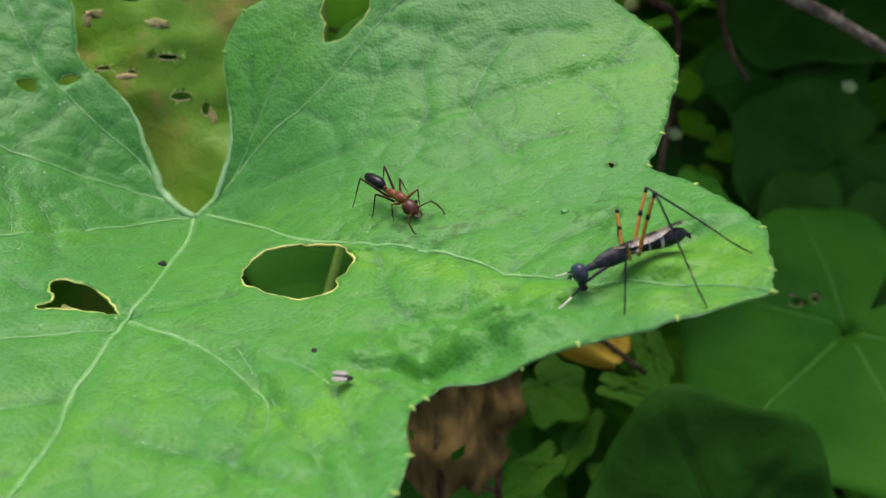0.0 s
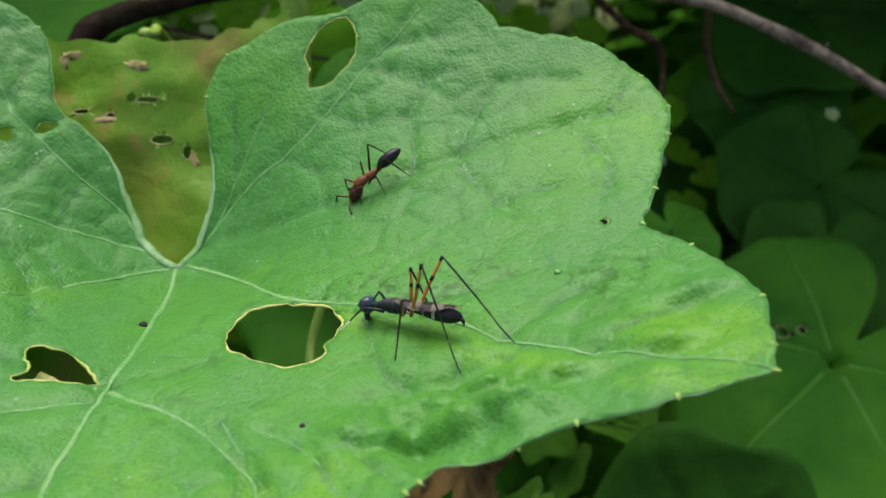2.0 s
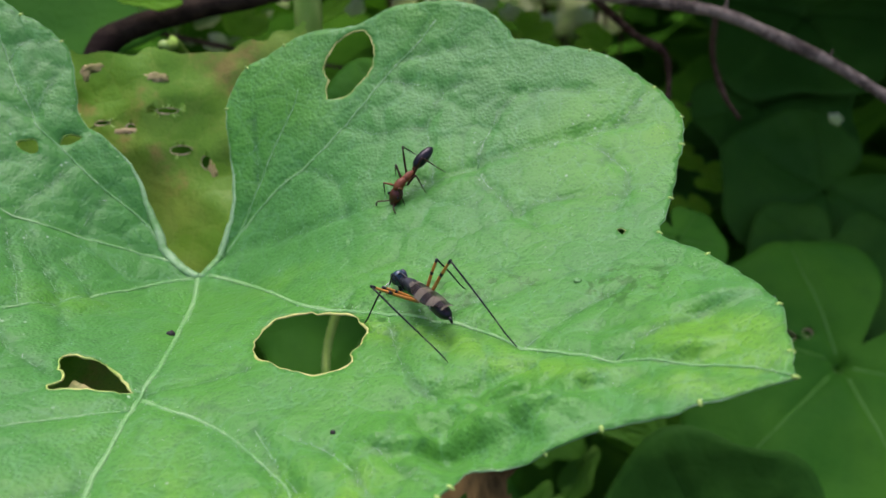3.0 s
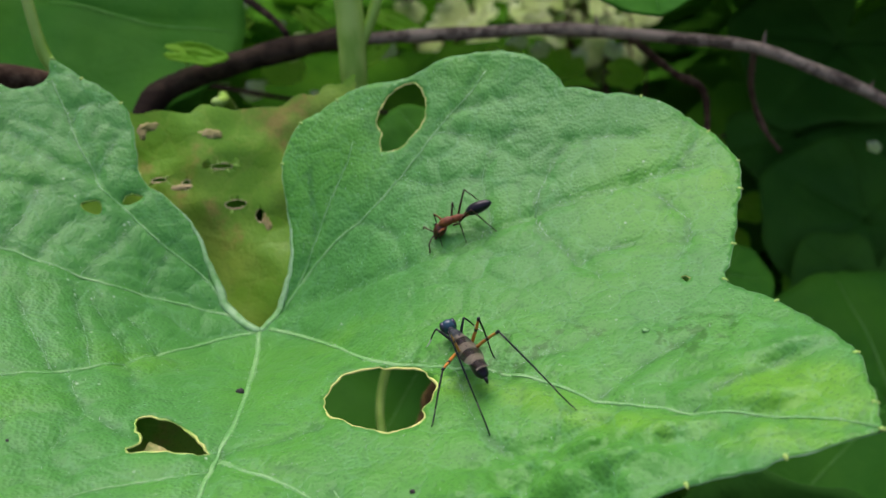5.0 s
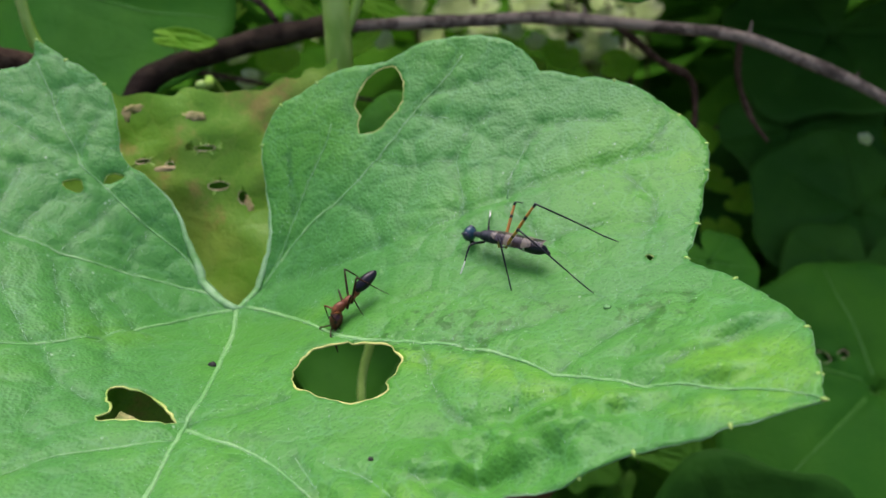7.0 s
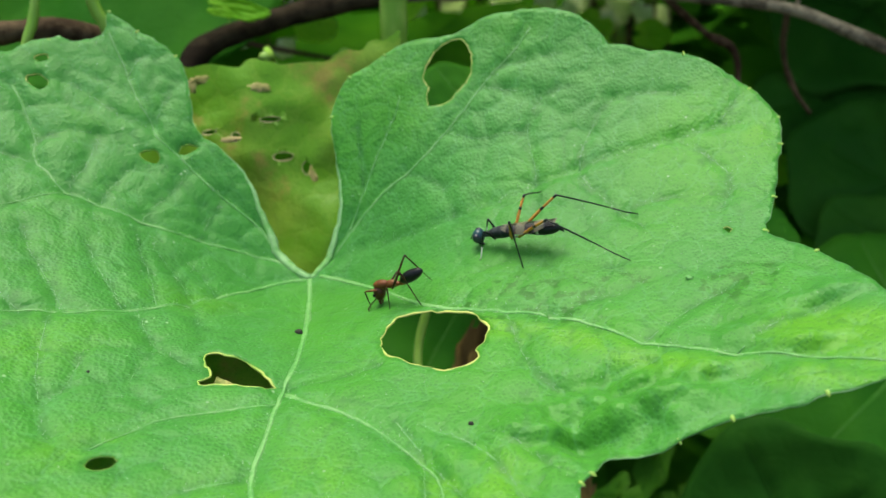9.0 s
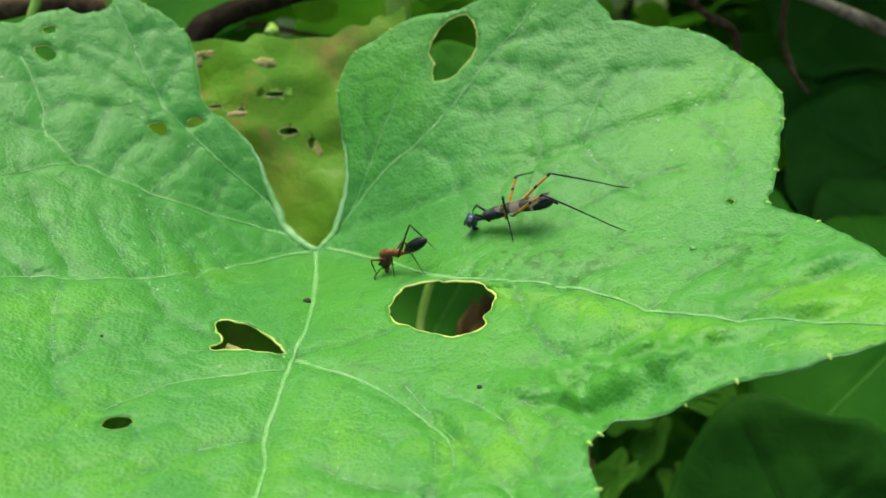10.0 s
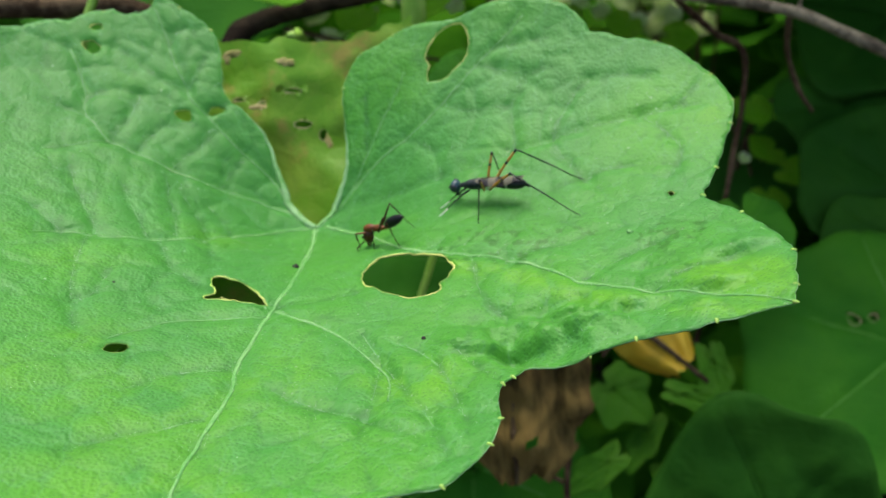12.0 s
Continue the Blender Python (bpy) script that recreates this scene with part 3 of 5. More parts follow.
def ripple(u, v):
    """Grooves along the veins, puckers and slow waves."""
    u, v = np.atleast_1d(np.asarray(u, float)), np.atleast_1d(np.asarray(v, float))
    z = np.zeros(u.shape)
    for name, width, line in VEINS:
        d = line_distance(u, v, line)
        deep = (0.27 + 0.16 * width) * (1.25 if "left" in name or "lower" in name else 1.0)
        z -= deep * np.exp(-(d / (0.75 + 0.4 * width)) ** 2) - 0.12 * deep * np.exp(-((d - 3.0) / 1.6) ** 2)
    for pu, pv, high, wide in PUCKERS:
        z += high * np.exp(-((u - pu) ** 2 + (v - pv) ** 2) / (2 * (wide * 0.6) ** 2))
    for pu, pv, high, wide in FOLDS:
        z += high * np.exp(-((u - pu - 0.5 * (v - pv)) / (wide * 1.7)) ** 2 - ((v - pv) / (wide * 0.75)) ** 2)
    for n in range(len(u)):
        z[n] += 0.3 * noise.noise(Vector((u[n] / 11, v[n] / 11, 3.0))) + 0.12 * noise.noise(Vector((u[n] / 4.2, v[n] / 4.2, 7.0)))
    return z


QUILTS = {}


def quilt(u, v, cell=6.6):
    """Soft cushions between the small veins: distance from the seams between scattered centres."""
    if cell not in QUILTS:
        rng = np.random.default_rng(21)
        a, c = np.meshgrid(np.arange(-80, 85, cell), np.arange(-104, 44, cell * 0.91)) if cell > 5 else np.meshgrid(np.arange(20, 74, cell), np.arange(-52, -20, cell * 0.91))
        a = a + (np.arange(a.shape[0]) % 2)[:, None] * cell / 2
        QUILTS[cell] = np.c_[a.ravel(), c.ravel()] + rng.uniform(-0.45 * cell, 0.45 * cell, (a.size, 2))
    centres = QUILTS[cell]
    u, v = np.atleast_1d(np.asarray(u, float)), np.atleast_1d(np.asarray(v, float))
    seam = np.empty(u.shape)
    for k in range(0, len(u), 2000):
        d = np.hypot(u[k:k + 2000, None] - centres[:, 0], v[k:k + 2000, None] - centres[:, 1])
        d = np.partition(d, 1, axis=1)
        seam[k:k + 2000] = d[:, 1] - d[:, 0]
    return seam


def surface(u, v):
    u, v = np.atleast_1d(np.asarray(u, float)), np.atleast_1d(np.asarray(v, float))
    soft = np.array([0.55 + 0.8 * noise.noise(Vector((a / 23, c / 23, 9.0))) for a, c in zip(u, v)]).clip(0.12, 1.0) + 0.35 * (u < -8)
    notch = np.exp(-((u - 43) / 11) ** 2 - ((v + 36.3 - 0.22 * (u - 43)) / 4.2) ** 2)
    return form(u, v) + ripple(u, v) - 0.3 * soft * np.exp(-(quilt(u, v) / 0.95) ** 2) - 1.0 * notch * np.exp(-(quilt(u, v, 4.2) / 1.0) ** 2)


def inside(u, v, poly):
    poly = np.asarray(poly)
    hit = np.zeros(np.shape(u), bool)
    x0, y0 = poly[-1]
    for x1, y1 in poly:
        cross = ((y1 > v) != (y0 > v)) & (u < (x0 - x1) * (v - y1) / (y0 - y1 + 1e-12) + x1)
        hit ^= cross
        x0, y0 = x1, y1
    return hit


def gourd_leaf():
    from mathutils.geometry import delaunay_2d_cdt
    leaf = thing("gourd_leaf", LEAF_POSE, "broad green gourd leaf with insect-eaten holes and pale veins", "leaf")
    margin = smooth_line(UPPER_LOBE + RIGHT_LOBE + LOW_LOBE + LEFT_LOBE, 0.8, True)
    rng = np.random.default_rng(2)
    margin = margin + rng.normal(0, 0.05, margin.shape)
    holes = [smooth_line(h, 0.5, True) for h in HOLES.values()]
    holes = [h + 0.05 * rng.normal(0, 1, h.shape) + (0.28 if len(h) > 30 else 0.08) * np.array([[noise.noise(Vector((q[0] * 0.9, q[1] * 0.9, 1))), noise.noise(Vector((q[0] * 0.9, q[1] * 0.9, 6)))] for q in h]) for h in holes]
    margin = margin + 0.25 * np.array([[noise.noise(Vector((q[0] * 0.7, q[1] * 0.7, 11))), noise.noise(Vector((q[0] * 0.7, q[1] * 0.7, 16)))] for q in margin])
    step = 0.66
    gu, gv = np.meshgrid(np.arange(-75, 76, step), np.arange(-100, 40, step * 0.87))
    gu = gu + (np.arange(gu.shape[0]) % 2)[:, None] * step / 2
    gu, gv = gu.ravel(), gv.ravel()
    ok = inside(gu, gv, margin)
    for h in holes:
        ok &= ~inside(gu, gv, h)
    gu, gv = gu[ok], gv[ok]
    near = np.full(gu.shape, 1e9)
    for loop in [margin] + holes:
        for q in loop:
            near = np.minimum(near, np.hypot(gu - q[0], gv - q[1]))
    gu, gv = gu[near > 0.45], gv[near > 0.45]
    for name, width, line in VEINS:
        # A row of the mesh's points along each vein.
        l = smooth_line(line, 0.7)
        ok = inside(l[:, 0], l[:, 1], margin)
        for h in holes:
            ok &= ~inside(l[:, 0], l[:, 1], h)
        for loop in [margin] + holes:
            for q in loop:
                ok &= np.hypot(l[:, 0] - q[0], l[:, 1] - q[1]) > 0.45
        l = l[ok]
        far = np.ones(gu.shape, bool)
        for q in l:
            far &= np.hypot(gu - q[0], gv - q[1]) > 0.5
        gu, gv = np.r_[gu[far], l[:, 0]], np.r_[gv[far], l[:, 1]]
    pts, edges = [], []
    for loop in [margin] + holes:
        k = len(pts)
        pts += [Vector(q) for q in loop]
        edges += [(k + i, k + (i + 1) % len(loop)) for i in range(len(loop))]
    pts += [Vector(q) for q in zip(gu, gv)]
    out, _, tris = delaunay_2d_cdt(pts, edges, [], 1, 1e-4)[:3]
    uv = np.array([tuple(q) for q in out])
    mid = np.array([uv[list(f)].mean(0) for f in tris])
    ok = inside(mid[:, 0], mid[:, 1], margin)
    for h in holes:
        ok &= ~inside(mid[:, 0], mid[:, 1], h)
    tris = [tuple(f) for f, good in zip(tris, ok) if good]
    z = surface(uv[:, 0], uv[:, 1])
    n = len(uv)
    verts = [(u * 0.001, v * 0.001, w * 0.001) for (u, v), w in zip(uv, z)]
    verts += [(u * 0.001, v * 0.001, (w - 0.35) * 0.001) for (u, v), w in zip(uv, z)]
    count = {}
    for f in tris:
        for a, b in zip(f, f[1:] + f[:1]):
            count[(a, b)] = 1
    faces = list(tris) + [tuple(i + n for i in f[::-1]) for f in tris]
    faces += [(b, a, a + n, b + n) for a, b in count if (b, a) not in count]
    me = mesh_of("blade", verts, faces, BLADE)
    beside = np.zeros(n)
    # Yellowing towards the tip, in a band under its vein and in patches of the lower lobe.
    pu, pv = uv[:, 0], uv[:, 1]
    tip_vein = next(line for name, width, line in VEINS if name == "to_the_tip")
    for cu, cv, ru, rv, much in ((65, -30, 7, 4.5, 1.0), (67, -35, 5, 4, 0.8), (27, -47, 8, 6, 0.8), (10, -48, 7, 6, 0.6), (-12, -46, 8, 5, 0.5), (-26, -30, 9, 7, 0.35), (8, -70, 16, 9, 0.7), (15, -8, 9, 4, 0.35), (-10, -14, 9, 5, 0.4), (66, 12, 4, 8, 0.6), (-18, -56, 12, 8, 0.5), (0, -60, 34, 20, 0.45)):
        beside = np.maximum(beside, much * np.exp(-((pu - cu) / ru) ** 2 - ((pv - cv) / rv) ** 2))
    beside = np.maximum(beside, 0.7 * np.exp(-(line_distance(pu, pv + 3.4, tip_vein) / 2.4) ** 2) * (pu > 24))
    grazed = np.maximum(np.exp(-((pu - 36) / 17) ** 2 - ((pv + 17) / 6.5) ** 2), 0.8 * np.exp(-((pu - 57) / 9) ** 2 - ((pv + 18) / 6) ** 2))
    me.attributes.new("grazed", "FLOAT", "POINT").data.foreach_set("value", np.r_[grazed, grazed])
    # Distance from side veins and creases, for the seams' painted shade.
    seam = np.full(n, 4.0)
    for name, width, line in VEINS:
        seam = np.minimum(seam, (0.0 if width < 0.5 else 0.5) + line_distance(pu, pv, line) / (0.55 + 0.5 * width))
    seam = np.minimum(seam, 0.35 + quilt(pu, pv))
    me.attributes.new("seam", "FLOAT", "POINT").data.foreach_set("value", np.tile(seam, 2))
    me.attributes.new("beside_vein", "FLOAT", "POINT").data.foreach_set("value", np.r_[beside, beside])
    part("blade", me, leaf)
    for name, width, line in VEINS:
        l = smooth_line(line, 1.0)
        l = l + 0.12 * np.array([[noise.noise(Vector((q[0] / 2, q[1] / 2, 1))), noise.noise(Vector((q[0] / 2, q[1] / 2, 5)))] for q in l])
        h = surface(l[:, 0], l[:, 1])
        keep = inside(l[:, 0], l[:, 1], margin)
        for hole in holes:
            keep &= ~inside(l[:, 0], l[:, 1], hole)
        last = int(np.argmin(keep)) if not keep.all() else len(l)
        if last < 3:
            continue
        l, h = l[:last], h[:last]
        fine = width < 0.5
        thick = (0.26 if fine else 0.34) * width
        r = thick * np.linspace(1, 0.3 if fine else 0.36, len(l)) * np.array([1 + 0.5 * noise.noise(Vector((q[0] * 1.3, q[1] * 1.3, 8))) for q in l])
        part("vein", mesh_of("vein", *mm(tube(np.c_[l, h + (-0.015 if fine else np.linspace(0.04, 0.1, len(l)))], r, 7, 0.3)), NET_VEIN if fine else VEIN), leaf, "thin green side vein" if fine else "pale raised vein")
    for key, h in zip(HOLES, holes):
        w = surface(h[:, 0], h[:, 1]) - 0.12
        loop = np.c_[h, w]
        loop = np.r_[loop, loop[:1]]
        fat = {"eaten_middle": 0.17, "eaten_top": 0.15, "eaten_low": 0.24, "eaten_left": 0.19}.get(key, 0.1)
        size = fat * np.array([1 + 0.55 * noise.noise(Vector((q[0] * 0.35, q[1] * 0.35, 2))) for q in loop]) * (0.85 + 0.3 * rng.random(len(loop)))
        size[-1] = size[0]
        part("hole_rim", mesh_of("hole_rim", *mm(tube(loop, size, 6, 0.8)), RIM), leaf, "dry yellow rim of an eaten hole")
    # A dried flap of the blade that hangs in the hole beside the midrib.
    fv, ff = [], []
    for a in range(9):
        for b in range(7):
            u, v = -4.4 + 0.36 * a, -32.7 + 0.62 * b - 0.12 * a
            fv.append((u + 0.3 * noise.noise(Vector((a * 0.7, b * 0.7, 1))), v + 0.3 * noise.noise(Vector((a * 0.7, b * 0.7, 4))), float(form(u, v)) - 2.3 - 0.1 * a + 0.7 * noise.noise(Vector((a * 0.45, b * 0.45, 8)))))
    ff = [(a * 7 + b, a * 7 + b + 7, a * 7 + b + 8, a * 7 + b + 1) for a in range(8) for b in range(6)]
    ff += [tuple(k + len(fv) for k in q[::-1]) for q in ff]
    fv += [(x, y, z - 0.15) for x, y, z in fv]
    part("dry_flap", mesh_of("dry_flap", *mm((fv, ff)), FLAP), leaf, "curled olive and tan flap of dried blade")
    # Short pale hairs, thickest along the veins.
    hv, hf = [], []
    roots = []
    for name, width, line in VEINS:
        l = smooth_line(line, 0.16)
        for q in l[rng.random(len(l)) < 0.25 + 0.75 * width]:
            roots.append(q + rng.normal(0, 0.3 * width + 0.12, 2))
    roots += list(np.c_[rng.uniform(-55, 72, 2600), rng.uniform(-62, 34, 2600)])
    for q in margin[::1]:
        roots.append(q + rng.normal(0, 0.35, 2))
    roots = np.array(roots)
    ok = inside(roots[:, 0], roots[:, 1], margin)
    for h in holes:
        ok &= ~inside(roots[:, 0], roots[:, 1], h)
    roots = roots[ok]
    for (u, v), w in zip(roots, surface(roots[:, 0], roots[:, 1])):
        a = rng.uniform(0, 2 * np.pi)
        length, lean = rng.uniform(0.12, 0.32), rng.normal(0, 0.6, 2)
        k = len(hv)
        for c in range(3):
            hv.append((u + 0.035 * math.cos(a + c * 2.1), v + 0.035 * math.sin(a + c * 2.1), w - 0.05))
        hv.append((u + lean[0] * length, v + lean[1] * length, w + length * 0.8))
        hf += [(k, k + 1, k + 3), (k + 1, k + 2, k + 3), (k + 2, k, k + 3)]
    part("down", mesh_of("down", *mm((hv, hf)), DOWN), leaf, "short pale hairs on the blade")["kind"] = "stuff"
    loop = np.r_[margin, margin[:1]]
    size = 0.1 * np.array([1 + 0.8 * noise.noise(Vector((q[0] * 0.2, q[1] * 0.2, 2))) + 7.5 * math.exp(-(math.hypot(q[0] + 3, q[1] - 4) / 9) ** 2) for q in loop])
    size[-1] = size[0]
    part("margin", mesh_of("margin", *mm(tube(np.c_[loop, surface(loop[:, 0], loop[:, 1]) - 0.1], size, 6, 0.6)), MARGIN), leaf, "thin pale thickened margin")
    tip = mesh_of("leaf_tooth", *mm(blob(0.42, 0.24, 0.22, n=6, taper=0.4)), TOOTH)
    for u, v in [(65.6, -4), (68.6, 7), (63, -10.2), (67.5, -15.7), (71.7, -27), (69.7, -38.8), (61.2, -40.2), (52.6, -41.6), (47.2, -43.2), (39.1, -46.6), (37.6, -48), (38.2, -53.6), (37.6, -57.6), (33.6, -63.8), (65.9, 18.1), (68.8, 11.5), (57, 25.6), (4.6, 28.2), (1.8, 22.5), (10.2, 31.5), (-34.3, 32.9), (-41.7, 25.3), (-29.8, 31.1), (-23.4, 28.8), (-19.2, 18), (70.2, -34.6)]:
        k = int(np.argmin(np.hypot(margin[:, 0] - u, margin[:, 1] - v)))
        a = margin[k] - margin[k - 2]
        turn = math.degrees(math.atan2(a[1], a[0])) + 90
        w = float(surface([u], [v])[0])
        part("leaf_tooth", tip, leaf, "", pose(margin[k][0] * 0.001, margin[k][1] * 0.001, (w - 0.15) * 0.001, 0, 0, turn))
    return leaf


gourd_leaf()


# ---- neighbouring leaves ----
def leaf_outline(theta, seed, lobed=1.0, teeth=0.03):
    r = 0.34 + 0.22 * np.cos(theta / 2) ** 2
    for at, high, wide in ((0, 0.46, 0.42), (1.08, 0.34, 0.36), (-1.08, 0.34, 0.36), (2.1, 0.22, 0.36), (-2.1, 0.22, 0.36)):
        d = (theta - at + np.pi) % (2 * np.pi) - np.pi
        r = r + lobed * high * np.exp(-(d / wide) ** 2)
    r = r + (1 - lobed) * 0.34
    r = r * (1 - 0.72 * np.exp(-((np.abs(theta) - np.pi) / 0.22) ** 2))
    r = r + teeth * np.abs(((theta * 9 + seed) / np.pi % 2) - 1) + 0.03 * np.sin(theta * 5 + seed)
    return r


def make_leaf(name, m, size, material, label, seed=0, lobed=1.0, cup=0.12, droop=0.2, bites=(), group="leaves of the thicket", ribs=5, fold=0.0, back=0.0, fine=1):
    """A palmate leaf of that size in millimetres: blade, ribs and stalk; tip along y, upper side along z."""
    leaf = thing(name, m, label, "leaf", group)
    rings, spokes = 15 * fine, 90 * fine
    th = np.linspace(-np.pi, np.pi, spokes, endpoint=False)
    rad = leaf_outline(th, seed, lobed)
    rib_at = [0, 1.08, -1.08, 2.1, -2.1][:ribs]

    def high(r, a):
        x, y = r * np.sin(a), r * np.cos(a)
        z = cup * r * r - droop * max(y, 0) ** 2 * 0.6 + fold * abs(x) - back * min(y, 0) ** 2
        for at in rib_at:
            d = r * abs(math.sin(((a - at + np.pi) % (2 * np.pi) - np.pi) / 1.0)) if abs((a - at + np.pi) % (2 * np.pi) - np.pi) < 1.5 else r
            z -= 0.02 * math.exp(-(d / 0.035) ** 2)
        return z + 0.05 * noise.noise(Vector((x * 3 + seed, y * 3, 0))) + 0.02 * noise.noise(Vector((x * 8, y * 8 + seed, 4)))

    v, f = [], []
    for side in (0, 1):
        for i in range(rings + 1):
            for j in range(spokes):
                r = rad[j] * (0.004 + 0.996 * i / rings)
                x, y = r * math.sin(th[j]) * size, r * math.cos(th[j]) * size
                for bx, by, bw, bh in bites:
                    # The nearest points come to lie on the bite's edge.
                    q = math.hypot((x - bx) / bw, (y - by) / bh) + (0.06 * noise.noise(Vector((x * 0.22, y * 0.22, 3))) if bw > 8 else 0.0)
                    if abs(q - 1) * min(bw, bh) < 0.45 and q > 0.3:
                        k = q if bw < 8 else 1.0
                        x, y = bx + (x - bx) / k, by + (y - by) / k
                        break
                v.append((x * 0.001, y * 0.001, (high(math.hypot(x, y) / size, math.atan2(x, y)) * size - 0.3 * side) * 0.001))
    half = (rings + 1) * spokes
    gone = set()
    for i in range(rings):
        for j in range(spokes):
            r, a = rad[j] * (i + 0.5) / rings, th[j]
            x, y = r * math.sin(a) * size, r * math.cos(a) * size
            if any(math.hypot((x - bx) / bw, (y - by) / bh) + (0.06 * noise.noise(Vector((x * 0.22, y * 0.22, 3))) if bw > 8 else 0.0) < 1 for bx, by, bw, bh in bites):
                gone.add((i, j))
    for i in range(rings):
        for j in range(spokes):
            if (i, j) in gone:
                continue
            k = (j + 1) % spokes
            q = (i * spokes + j, i * spokes + k, (i + 1) * spokes + k, (i + 1) * spokes + j)
            f.append(q)
            f.append(tuple(n + half for n in q[::-1]))
            if i == rings - 1:
                f.append((q[3], q[2], q[2] + half, q[3] + half))
    part("blade", mesh_of("blade", v, f, material), leaf)
    for at in rib_at:
        j = int(round((at + np.pi) / (2 * np.pi) * spokes)) % spokes
        s = np.linspace(0.02, 0.93, 12)
        line = [(rad[j] * k * math.sin(at) * size, rad[j] * k * math.cos(at) * size, high(rad[j] * k, at) * size + 0.12) for k in s]
        part("rib", mesh_of("rib", *mm(tube(line, np.linspace(0.011, 0.003, 12) * size, 6, 0.5)), RIB if material is SHADE_LEAF else material), leaf)
    for bx, by, bw, bh in bites:
        if max(bw, bh) < 8:
            ring = [(bx + bw * math.cos(a), by + bh * math.sin(a)) for a in np.linspace(0, 2 * np.pi, 25)]
            ring = [(x, y, high(math.hypot(x, y) / size, math.atan2(x, y)) * size - 0.1) for x, y in ring]
            part("hole_rim", mesh_of("hole_rim", *mm(tube(ring, [0.13 + 0.11 * noise.noise(Vector((q[0] * 2, q[1] * 2, 1))) for q in ring], 6)), DRY_RIM), leaf, "dry tan rim of a small hole")
    stalk = smooth_line([(0, 0, high(0.0, 0.0) * size - 0.02 * size - 0.6), (0, -0.05 * size, -0.22 * size), (0.03 * size, -0.12 * size, -0.4 * size), (0.05 * size, -0.15 * size, -0.8 * size)], 3)
    part("stalk", mesh_of("stalk", *mm(tube(stalk, 0.018 * size, 7)), STEM), leaf)
    return leaf


def lie(centre, normal, tip):
    """The pose of a leaf by its stalk's place in the plan, the way that its upper side faces and the way of its tip."""
    z = Vector(normal).normalized()
    y = Vector(tip)
    y = (y - z * y.dot(z)).normalized()
    m = Matrix((y.cross(z), y, z)).transposed().to_4x4()
    return Matrix.Translation(spot(*centre)) @ m


_old = make_leaf("ageing_leaf", lie((-13, 33, 26.5), (0.12, -0.86, 0.45), (0.1, -0.3, -0.9)), 50, OLD_LEAF, "ageing green leaf with brown blotches and small holes", 2, 0.25, 0.05, 0.05,
          bites=((-0.1, 11.7, 1.8, 0.5), (6.0, 14.3, 0.9, 0.9), (10.5, 13.0, 1.3, 0.45), (-1.7, 18.4, 1.8, 0.8), (-5.6, 20.8, 0.9, 1.2), (0, -36, 70, 37.5), (-50, 0, 26, 24)), ribs=0, back=1.5, fine=6)
for _x, _y, _wide, _tall in ((10.6, 3.4, 1.9, 0.55), (1.6, 6.0, 2.0, 0.65), (-6.4, 22.5, 0.5, 1.6), (7.4, 14.6, 1.6, 0.35), (12.6, 4.2, 0.7, 1.2)):
    # Dried, torn places of the blade; they follow its face.
    _z = 50 * (0.05 * math.hypot(_x / 50, _y / 50) ** 2 - 0.05 * max(_y / 50, 0) ** 2 * 0.6 + 0.05 * noise.noise(Vector((_x * 0.06 + 2, _y * 0.06, 0))) + 0.02 * noise.noise(Vector((_x * 0.16, _y * 0.16 + 2, 4))))
    part("dry_patch", mesh_of("dry_patch", *mm(blob(_wide * 1.2, _tall * 1.25, 0.14, (_x, _y, _z), 14, 0.9, seed=_x)), DRY_PATCH), _old, "pale tan dried tear")
make_leaf("shade_dark_leaf", lie((-72, 96, 36), (0.1, -0.66, 0.7), (0.95, 0.0, -0.25)), 54, SHADE_LEAF, "large dark green leaf behind the ageing leaf", 5, 0.3, 0.1, 0.1, ribs=1)
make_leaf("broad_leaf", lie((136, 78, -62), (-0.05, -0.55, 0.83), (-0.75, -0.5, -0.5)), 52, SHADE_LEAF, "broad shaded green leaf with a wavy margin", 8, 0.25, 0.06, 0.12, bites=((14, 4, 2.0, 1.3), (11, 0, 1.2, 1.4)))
make_leaf("shade_dark_leaf", lie((97, 30, -86), (-0.1, -0.95, 0.28), (-0.45, 0.2, 0.85)), 36, DEEP_SHADE_LEAF, "toothed leaf with deep shade put into its dark green", 11, 0.5, 0.1, 0.3, ribs=3)
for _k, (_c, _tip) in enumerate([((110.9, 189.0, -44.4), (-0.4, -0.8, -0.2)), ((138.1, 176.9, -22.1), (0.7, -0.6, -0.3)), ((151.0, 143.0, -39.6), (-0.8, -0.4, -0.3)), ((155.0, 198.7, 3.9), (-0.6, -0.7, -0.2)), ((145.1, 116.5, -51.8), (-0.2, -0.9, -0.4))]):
    make_leaf("shaded_leaf", lie(_c, (-0.1 + 0.1 * (_k % 3), -0.62, 0.75), _tip), 34 + 3 * (_k % 4), DEEP_SHADE_LEAF, "large leaf with the thicket's shade put into its dim green", 30 + 3 * _k, 0.35, 0.08, 0.14)
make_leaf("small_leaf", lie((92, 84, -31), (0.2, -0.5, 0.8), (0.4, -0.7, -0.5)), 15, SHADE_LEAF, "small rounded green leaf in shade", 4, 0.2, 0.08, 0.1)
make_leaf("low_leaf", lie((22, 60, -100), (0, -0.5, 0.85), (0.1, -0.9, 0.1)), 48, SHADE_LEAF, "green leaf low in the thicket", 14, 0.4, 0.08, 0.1)
